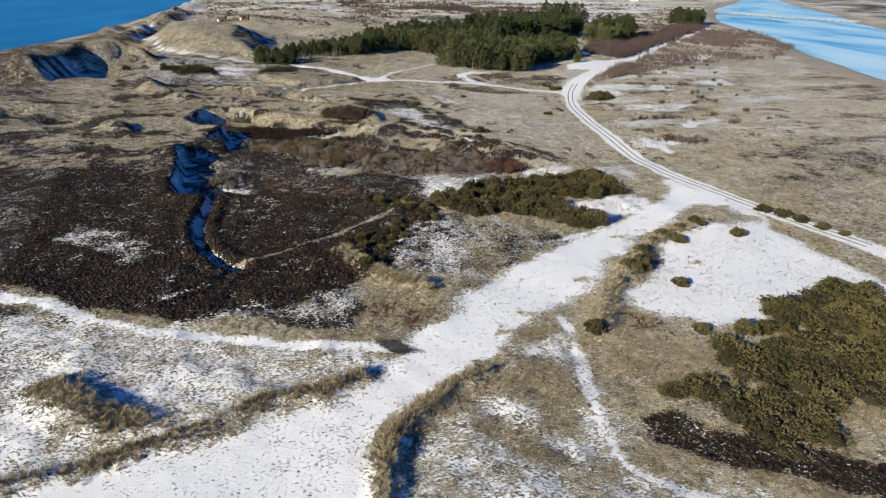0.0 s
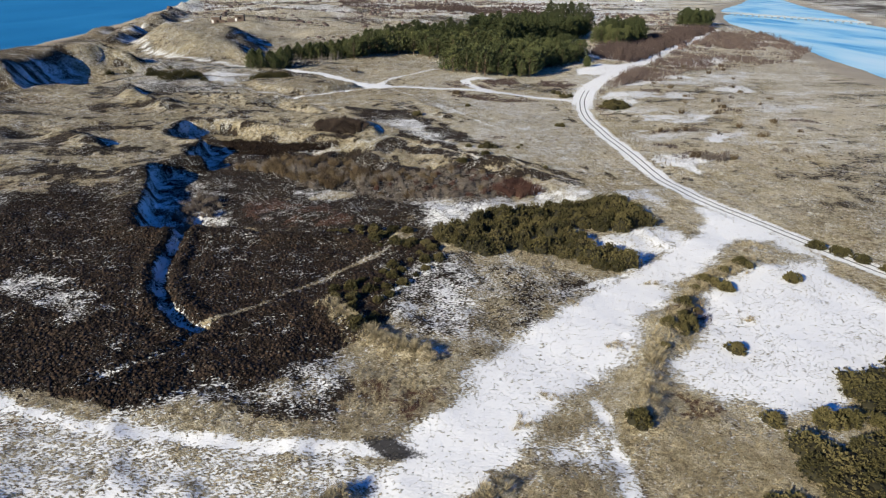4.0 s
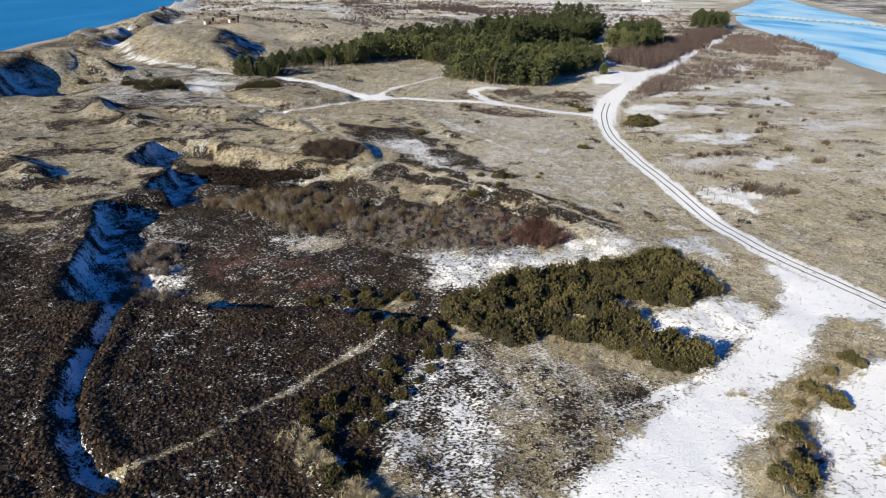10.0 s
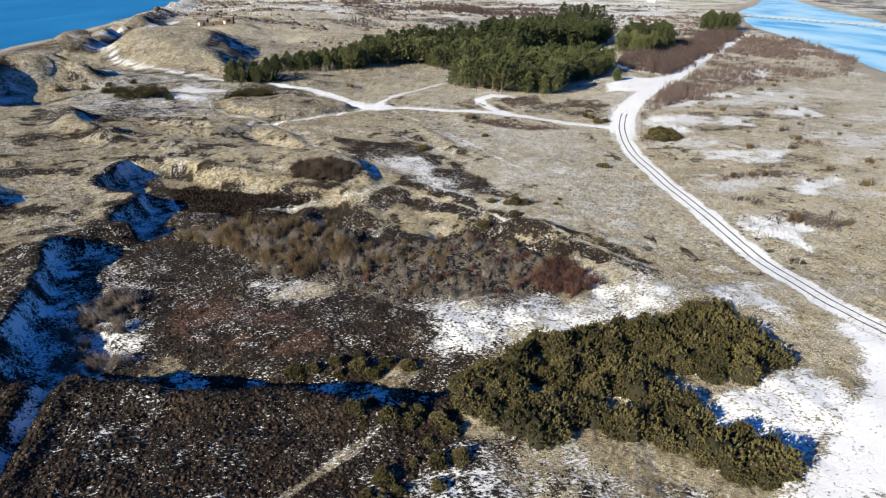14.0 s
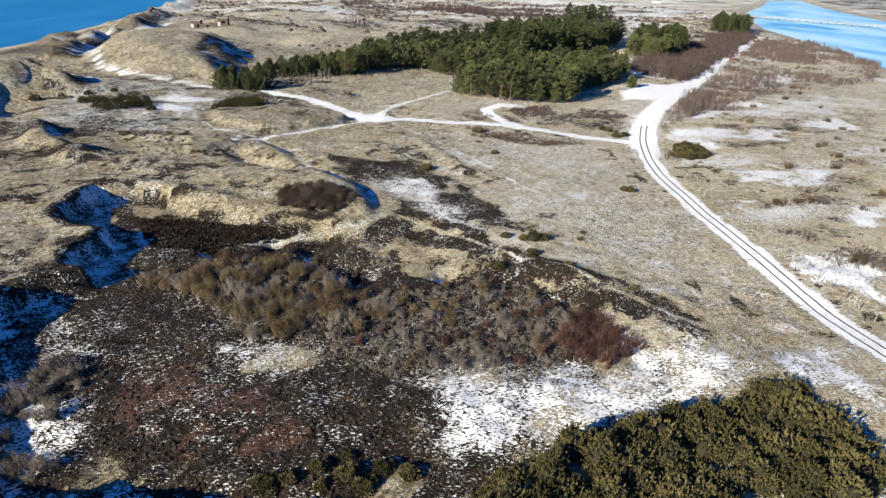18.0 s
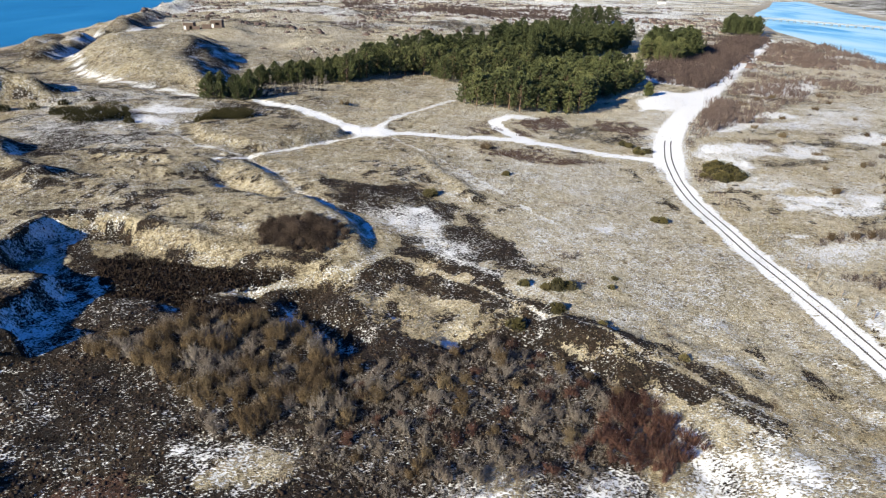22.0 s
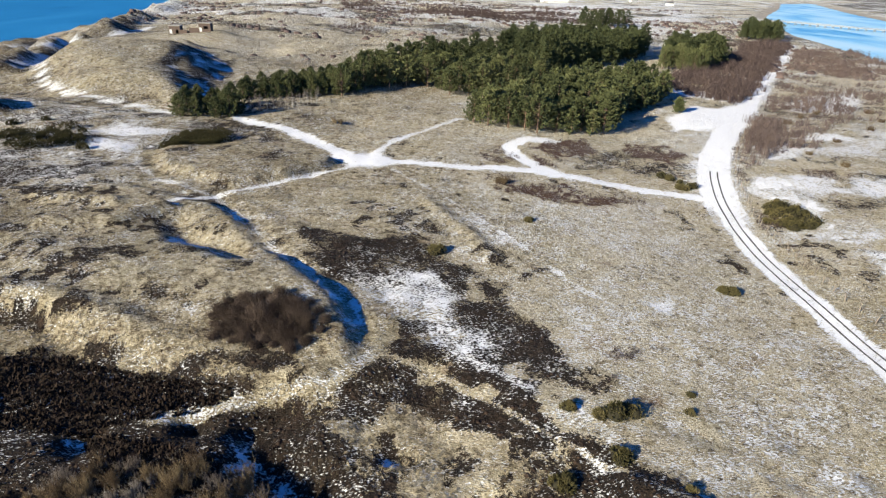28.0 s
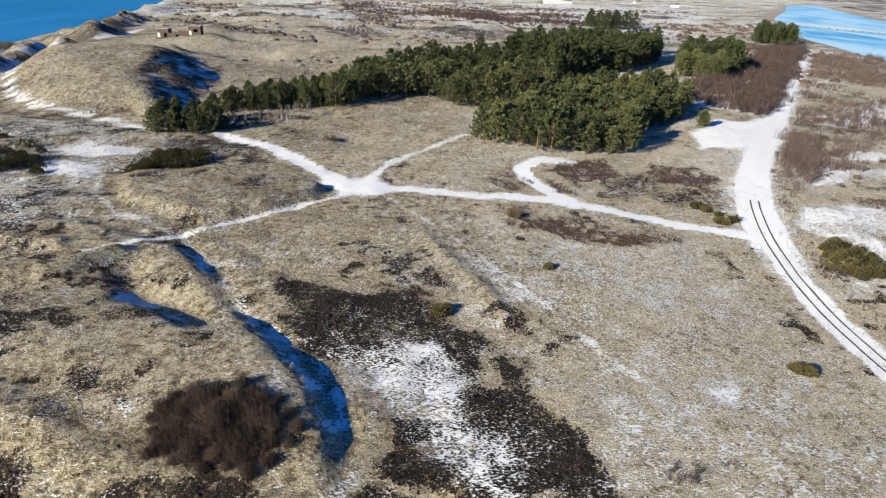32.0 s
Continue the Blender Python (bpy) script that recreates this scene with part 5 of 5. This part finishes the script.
keep = (cover_at("heath", cx, cy) < 0.5) & (cover_at("snow", cx, cy) < 0.26 + r2.uniform(-0.15, 0.25, len(cx))) & (bare + r2.uniform(-0.2, 0.2, len(cx)) > 0.42) & (inside(cx, cy, [(-20, 240), (36, 230), (40, 150), (20, 150), (-5, 175)]) + r2.uniform(-12, 8, len(cx)) < 0)
cx, cy = cx[keep][:42000], cy[keep][:42000]
s = r2.uniform(0.2, 0.55, len(cx)) * (0.6 + 0.8 * fbm(cx, cy, 4, 2, 133))
strew("dune_grass", blades, cx, cy, s, s * r2.uniform(0.45, 0.85, len(cx)), STRAW, "straw-coloured dune grass in loose tussocks", "grass", seed=2)
# dark dots of heather and gorse over the dunes
n = 9000
cx, cy = r2.uniform(-260, 200, n), 150 + 420 * r2.uniform(0, 1, n) ** 1.3
keep = (cover_at("snow", cx, cy) < 0.55) & (shore(cx, cy) > 25) & (fbm(cx * 0.5, cy, 22, 3, 141) > 0.5 + r2.uniform(-0.1, 0.12, n)) & (inside(cx, cy, [(-24, 240), (36, 232), (42, 120), (-5, 120), (-20, 175)]) < 0)
cx, cy = cx[keep][:5000], cy[keep][:5000]
s = r2.uniform(0.2, 0.6, len(cx))
strew("dune_scrub_dots", heads, cx, cy, s, s * 0.6, HEATHER, "scattered dark heather cushions on the dunes", "heather", seed=3)


def twig_kind(seed):
    b = willow_mesh(seed, 0.95, 1.0, 44, 0.022, 2)
    return np.array(b.v), b.f


kinds = [twig_kind(i) for i in range(4)]


def strew_scrub(name, outlines, gap, lo, hi, mat, label, seed, gaps=0.0, lump=14):
    r = np.random.default_rng(seed)
    pts = []
    for o in outlines:
        pts += points_in(r, o, gap, 7000, 1100)
    pts = np.array(pts)
    thick = fbm(pts[:, 0], pts[:, 1], lump, 3, seed + 300) + r.uniform(-0.05, 0.05, len(pts))
    pts, thick = pts[thick > gaps], thick[thick > gaps]
    s = r.uniform(lo, hi, len(pts)) * np.clip(0.45 + 3.2 * (thick - gaps), 0.45, 1.15)
    strew(name, kinds, pts[:, 0], pts[:, 1], s, s * r.uniform(0.9, 1.3, len(pts)), mat, label, "scrub", seed=seed)


bankx = []
for pts, tall_, wide_ in BANKS[:5]:
    q = np.array(pts)
    t = r2.uniform(0, len(q) - 1.001, 260)
    i = t.astype(int)
    c = q[i] + (q[i + 1] - q[i]) * (t - i)[:, None] + r2.normal(0, wide_ * 0.45, (260, 2))
    bankx.append(c)
bankx = np.concatenate(bankx)
s = r2.uniform(0.35, 0.8, len(bankx))
strew("marram_banks", [tussock(i + 30, 38) for i in range(5)], bankx[:, 0], bankx[:, 1], s, s * r2.uniform(0.8, 1.2, len(bankx)), STRAW, "tall pale marram tussocks along low banks", "grass", seed=8)
mx, my = [], []
for o in MOUNDS:
    p = points_in(r2, o, 0.5, 2600, 420)
    mx += [q[0] for q in p]
    my += [q[1] for q in p]
for tx, ty in ((19.4, 74.3), (28.2, 90.4), (32.2, 90.5), (15.8, 84.0), (37.0, 81.2), (26.7, 74.4), (10.4, 65.0), (13.0, 61.3), (7.0, 61.0), (47, 104), (50, 105), (49, 103)):
    mx += list(r2.normal(tx, 0.65, 16))
    my += list(r2.normal(ty, 0.4, 16))
mx, my = np.array(mx), np.array(my)
keep = fbm(mx, my, 2.5, 3, 135) + r2.uniform(-0.1, 0.1, len(mx)) > 0.42
mx, my = mx[keep], my[keep]
s = r2.uniform(0.3, 0.65, len(mx))
strew("marram_mounds", [tussock(i + 50, 42) for i in range(6)], mx, my, s, s * r2.uniform(0.45, 0.75, len(mx)), STRAW, "wind-combed pale marram in thick mounds", "grass", seed=12)
hx, hy = [], []
for o in CUSHIONS:
    p = points_in(r2, o, 0.42, 3500, 700)
    hx += [q[0] for q in p]
    hy += [q[1] for q in p]
hx, hy = np.array(hx), np.array(hy)
s = r2.uniform(0.3, 0.6, len(hx))
strew("heather_cushions", [sprig(i + 60, 34) for i in range(6)], hx, hy, s, s * r2.uniform(0.6, 1.0, len(hx)), HEATHER, "dense dark heather cushions below the turf bank", "heather", seed=13)
strew_scrub("birch_scrub", [[(160, 520), (179, 492), (120, 383), (99, 345), (91, 335), (80, 350), (79, 372), (90, 401), (123, 436)], [(168, 520), (185, 503), (226, 574), (214, 590)]], 1.9, 1.8, 4.8, PURPLE, "leafless purple-brown birch scrub beside the road", 5, 0.28, 7)
strew_scrub("estuary_scrub", [[(66, 266), (96, 322), (130, 384), (185, 486), (236, 574), (266, 566), (250, 500), (236, 440), (214, 400), (180, 350), (150, 330), (110, 300), (84, 270)], [(60, 252), (66, 268), (92, 318), (96, 314), (72, 266)]], 1.7, 1.5, 3.6, PURPLE, "leafless purple-brown thickets between road and estuary", 15, 0.40, 20)
strew_scrub("far_scrub", [SCRUBN, [(-120, 760), (60, 700), (180, 780), (100, 900), (-150, 900)], [(-60, 600), (-20, 590), (0, 610), (-40, 625)], [(-150, 560), (-60, 545), (-70, 570), (-150, 580)]], 5.0, 2.6, 5.5, PURPLE, "leafless grey-brown woodland in the distance", 6, 0.47, 40)
gq = np.array(far_g)
gr = np.random.default_rng(92).uniform(0.8, 1.25, len(gq))
strew("dune_gorse", [arrays(o, "foliage") for o in gk[:2]], gq[:, 0], gq[:, 1], gr, gr, GORSE, "dark gorse thickets in the dune hollows", "gorse", seed=19)
far_kinds = [arrays(o, "crown") for o in tall[:2]]
r3 = np.random.default_rng(91)
spots = np.array(points_in(r3, PINES3, 5.0, 3000, 120) + points_in(r3, PINES7, 6.5, 600, 24) + points_in(r3, [(100, 700), (140, 690), (150, 720), (110, 730)], 7, 300, 12) + behind)
fs = np.where(spots[:, 1] > 400, r3.uniform(1.15, 1.55, len(spots)), r3.uniform(0.9, 1.2, len(spots)))
strew("far_pine_wood", [(v / 1.0, f) for v, f in far_kinds], spots[:, 0], spots[:, 1], fs, fs, PINE, "dense dark green pine wood farther inland", "pine wood", seed=9)

# low grey scrub on the slack floor
lowk = [twig_kind(i + 20) for i in range(4)]
px, py = r3.uniform(-50, 26, 4200), r3.uniform(117, 157, 4200)
w = area(px, py, WILLOW, 2, 2) + area(px, py, WILLOW2, 3, 3) + area(px, py, [(-20, 136), (14, 134), (10, 126), (-16, 128)], 3, 3)
k = w > r3.uniform(0.2, 0.9, 4200)
px, py = px[k][:1900], py[k][:1900]
ls = r3.uniform(0.35, 0.85, len(px))
strew("low_grey_scrub", lowk, px, py, ls, ls * r3.uniform(0.7, 1.1, len(px)), GREYTWIG, "low grey twiggy scrub dusted with snow", "scrub", seed=10)

# dark bushes dotted over the inland heath
n = 5000
px, py = r3.uniform(-420, 330, n), 400 + 700 * r3.uniform(0, 1, n)
k = (shore(px, py) > 30) & (fbm(px * 0.6, py, 45, 3, 151) + r3.uniform(-0.12, 0.12, n) > 0.53)
px, py = px[k][:1500], py[k][:1500]
ls = r3.uniform(0.8, 2.6, len(px))
strew("inland_bushes", [dome(np.random.default_rng(i + 40), 1, 1, 1, 3, 8, 0.35) for i in range(5)], px, py, ls, ls * 0.6, PURPLE, "dark bushes dotted over the inland heath", "bushes", seed=11)


# ---------------------------------------------------------------- built things
def box(bm, x0, x1, y0, y1, z0, z1, m=None):
    r = bmesh.ops.create_cube(bm, size=1, matrix=Matrix.LocRotScale(((x0 + x1) / 2, (y0 + y1) / 2, (z0 + z1) / 2), None, (x1 - x0, y1 - y0, z1 - z0)))
    return r["verts"]


def boxes_part(name, boxes, mat, parent, label="", bevel=0.0):
    bm = bmesh.new()
    for b in boxes:
        box(bm, *b)
    if bevel:
        bmesh.ops.bevel(bm, geom=bm.edges[:], offset=bevel, segments=1, affect="EDGES")
    m = bpy.data.meshes.new(name)
    bm.to_mesh(m)
    bm.free()
    m.materials.append(mat)
    return part(name, m, parent, label)


def walls_with_gaps(w, d, h, t, gap):
    """Four walls round a w by d room; the front one has an opening gap = (x0, x1, z0, z1)."""
    a, b, c, e = gap
    return [(-w / 2, a, -d / 2, -d / 2 + t, -0.6, h), (b, w / 2, -d / 2, -d / 2 + t, -0.6, h), (a, b, -d / 2, -d / 2 + t, e, h), (a, b, -d / 2, -d / 2 + t, -0.6, c)], \
           [(-w / 2, w / 2, d / 2 - t, d / 2, -0.6, h), (-w / 2, -w / 2 + t, -d / 2 + t, d / 2 - t, -0.6, h), (w / 2 - t, w / 2, -d / 2 + t, d / 2 - t, -0.6, h)]


def ruin(x, y, turn, w, d, h, gap, annex, label):
    root = new("ruined_building")
    front, rest = walls_with_gaps(w, d, h, 0.35, gap)
    boxes_part("front_wall", front, BRICK, root, "worn red brick with an opening")
    for b, nm in zip(rest, ("back_wall", "side_wall", "side_wall")):
        boxes_part(nm, [b], BRICK, root)
    boxes_part("roof", [(-w / 2 - 0.2, w / 2 + 0.2, -d / 2 - 0.2, d / 2 + 0.2, h, h + 0.35)], CONCRETE, root, "flat concrete slab", 0.04)
    boxes_part("floor_slab", [(-w / 2 + 0.36, w / 2 - 0.36, -d / 2 + 0.36, d / 2 - 0.36, -0.5, 0.02)], DARKIN, root)
    ax0, ax1, ay0, ay1, ah = annex
    boxes_part("annex_wall", [(ax0, ax1, ay0, ay0 + 0.3, -0.6, ah), (ax0, ax0 + 0.3, ay0 + 0.3, ay1, -0.6, ah * 0.8), (ax1 - 0.3, ax1, ay0 + 0.3, ay1, -0.6, ah * 0.6)], BRICK, root, "broken low brick wall")
    boxes_part("panel", [(-w / 2 + 0.3, -w / 2 + 1.5, -d / 2 - 0.03, -d / 2, 0.2, 2.2)], PALE, root, "pale boarded doorway")
    root.matrix_basis = pose(x, y, gz(x, y) - 0.05, 0, 0, turn)
    return tagged(root, label, "ruin", "ruins on the dune")


ruin(-158, 452, 8, 5.6, 5.6, 3.9, (0.6, 2.0, 0.1, 2.2), (2.8, 6.2, -2.8, 2.4, 2.2), "roofed red brick ruin on a dune top")
ruin(-143, 455, 8, 6.0, 5.6, 4.3, (-0.6, 1.6, 1.6, 3.0), (-8.0, -3.1, -2.8, 1.4, 2.0), "brick and concrete lookout ruin with an empty window")


def bridge():
    root = new("trestle_bridge")
    a, b = Vector((372, 915, 0)), Vector((470, 744, 0))
    length = (b - a).length
    boxes_part("deck", [(0, length, -2.0, 2.0, 1.5, 2.1)], BLEACHED, root, "long grey plank deck")
    for side in (-1.9, 1.9):
        boxes_part("railing", [(0, length, side - 0.08, side + 0.08, 3.0, 3.15), (0, length, side - 0.05, side + 0.05, 2.5, 2.6)] + [(k, k + 0.14, side - 0.07, side + 0.07, 2.1, 3.0) for k in np.arange(0.5, length, 5.0)], BLEACHED, root)
    k = 3.0
    while k < length:
        boxes_part("trestle", [(k - 0.28, k + 0.28, -1.9, -1.4, -3.8, 1.5), (k - 0.28, k + 0.28, 1.4, 1.9, -3.8, 1.5), (k - 0.2, k + 0.2, -1.9, 1.9, 0.7, 1.1)], BLEACHED, root)
        k += 9.0
    root.matrix_basis = Matrix.Translation((a.x, a.y, SEA_Z + 0.6)) @ Matrix.Rotation(math.atan2(b.y - a.y, b.x - a.x), 4, "Z")
    tagged(root, "long low timber trestle bridge across the estuary", "bridge")


bridge()


def fence_post(seed):
    r = np.random.default_rng(seed)
    b = Build()
    h, rad = 1.3, 0.09
    sides = 6
    pts = []
    for i, z in enumerate((-0.4, h * 0.5, h)):
        for k in range(sides):
            q = 2 * math.pi * k / sides
            pts.append((rad * (1 - 0.12 * i) * math.cos(q), rad * (1 - 0.12 * i) * math.sin(q), z + r.uniform(-0.03, 0.03)))
    tris = []
    for i in range(2):
        for k in range(sides):
            a, c = i * sides + k, i * sides + (k + 1) % sides
            tris += [(a, c, a + sides), (c, c + sides, a + sides)]
    tris += [(2 * sides, 2 * sides + k, 2 * sides + k + 1) for k in range(1, sides - 1)]
    b.add(pts, tris)
    return tagged(new("fence_post", b.mesh("fence_post", TIMBER)), "weathered grey timber post leaning beside the track", "fence post", "fence posts along the track")


posts = [fence_post(1), fence_post(2)]
first = {0: True, 1: True}
rp = np.random.default_rng(15)
for i, y in enumerate(np.arange(140, 292, 2.9)):
    xr = float(np.interp(y, [p[1] for p in ROAD], [p[0] for p in ROAD])) + 4.9 + rp.uniform(-0.3, 0.3)
    m = pose(xr, y, gz(xr, y), rp.uniform(-9, 9), rp.uniform(-12, 12), rp.uniform(0, 360))
    k = i % 2
    if first[k]:
        posts[k].matrix_basis = m
        first[k] = False
    else:
        copy_thing(posts[k], m)


def house(x, y, turn, w, d, h, wall, roof, label):
    root = new("house")
    boxes_part("wall", [(-w / 2, w / 2, -d / 2, d / 2, -1.5, h)], wall, root)
    b = Build()
    e = h * 0.55
    b.add([(-w / 2 - 0.4, -d / 2 - 0.4, h + 0.01), (w / 2 + 0.4, -d / 2 - 0.4, h + 0.01), (w / 2 + 0.4, d / 2 + 0.4, h + 0.01), (-w / 2 - 0.4, d / 2 + 0.4, h + 0.01), (-w / 2 - 0.4, 0, h + e), (w / 2 + 0.4, 0, h + e)],
          [(0, 1, 5), (0, 5, 4), (2, 3, 4), (2, 4, 5), (0, 4, 3), (1, 2, 5), (0, 3, 2), (0, 2, 1)])
    part("roof", b.mesh("roof", roof), root)
    for k in np.arange(-w / 2 + 1.5, w / 2 - 1, 3.0):
        boxes_part("window", [(k, k + 1.2, -d / 2 - 0.05, -d / 2 - 0.005, 1.0, 2.3)], DARKIN, root)
    root.matrix_basis = pose(x, y, gz(x, y), 0, 0, turn)
    return tagged(root, label, "building", "far buildings")


house(154, 1262, 12, 46, 16, 5, PALE, PALE, "long pale shed far inland beside trees")
house(365, 1300, -10, 14, 8, 4, PALE, SLATE, "small white house far off with slate roof")
house(330, 1420, 20, 12, 8, 4, PALE, SLATE, "small white house far off with slate roof")

# bramble and bare scrub patches on the plain, and along the fence
BRAMBLES = [[(72, 273), (79, 272), (73, 264), (68, 263)], [(86, 310), (104, 321), (122, 324), (117, 313), (97, 304), (85, 299)], [(73, 253), (84, 250), (77, 244), (71, 247)], [(54.6, 181), (71, 184), (74, 188), (58.9, 188)],
            [(52.6, 158), (61, 150), (68, 161), (58.1, 163)], [(51.8, 169), (56.4, 165), (57.2, 170)], [(73, 286), (77, 268), (84, 287), (78, 294)], [(50.4, 227), (53, 229), (53, 215), (48, 216)], [(-0.8, 236), (5.1, 240), (4.4, 232)],
            [(54, 243), (59, 257), (65, 272), (76, 293), (79, 291), (68, 271), (62, 256), (56.5, 243)], [(47.5, 200), (47.6, 215), (49.6, 215), (49, 200)], [(100, 200), (112, 206), (110, 198)], [(95, 260), (110, 268), (112, 260)], [(84, 214), (96, 218), (92, 211)]]
BRAMBLES += BROWNS + [[(10.5, 172.5), (12.5, 175.5), (16, 175.5), (14.5, 173)], [(16.8, 174.6), (17.2, 176), (18.6, 175.4)], [(8.0, 168.2), (9.4, 170), (10.6, 168.6)]]
rb = np.random.default_rng(23)
spots = np.array(sum([points_in(rb, o, 0.85, 1500, 150) for o in BRAMBLES], []))
spots = spots[fbm(spots[:, 0], spots[:, 1], 4.0, 3, 161) + rb.uniform(-0.08, 0.08, len(spots)) > 0.42]
bs = rb.uniform(0.4, 1.05, len(spots))
strew("bramble_scrub", lowk, spots[:, 0], spots[:, 1], bs, bs * rb.uniform(0.7, 1.1, len(spots)), PURPLE, "leafless brown bramble patches on the plain", "scrub", seed=24)

# pale birches below the high dune
PALETWIG = plant("birch_bark", [(0.2, (0.16, 0.14, 0.12)), (0.5, (0.34, 0.32, 0.29)), (0.8, (0.52, 0.50, 0.47))], 0.4)


def birch(seed, h):
    root = new("birch_tree")
    r = np.random.default_rng(seed)
    stem, top = Build(), Build()
    stem.add(*spike((0, 0, -0.2), (r.normal(0, 0.2), r.normal(0, 0.2), h), 0.10, 5))
    for i in range(26):
        t = r.uniform(0.3, 0.95)
        q = r.uniform(0, 6.28)
        base = np.array((0, 0, t * h))
        tip = base + np.array((math.cos(q), math.sin(q), 1.1)) * h * 0.22 * (1.15 - t)
        top.add(*spike(base, tip, 0.03))
        for k in range(3):
            m = base + (tip - base) * r.uniform(0.3, 1)
            top.add(*spike(m, m + r.normal(0, 0.35, 3) + np.array((0, 0, 0.3)), 0.018))
    part("trunk", stem.mesh("trunk", PALETWIG), root, "pale bark")
    part("twig_crown", top.mesh("twig_crown", GREYTWIG), root, "thin leafless twigs")
    return root


bt = [birch(61, 5.0), birch(62, 4.2), birch(63, 5.6)]
plant_all(bt, points_in(rb, [(-69, 293), (-58, 296), (-50, 307), (-52, 312), (-60, 303), (-70, 297)], 1.5, 900, 34), rb, "slender leafless birch with pale trunk", "birch tree", "birches below the dune", 0.05, 0.6, 0.9)
plant_all(bt, points_in(rb, [(10, 470), (30, 480), (40, 500), (15, 500)], 3.0, 300, 24), rb, "slender leafless birch behind the pines", "birch tree", "birches inland", 0.05, 1.2, 1.7)
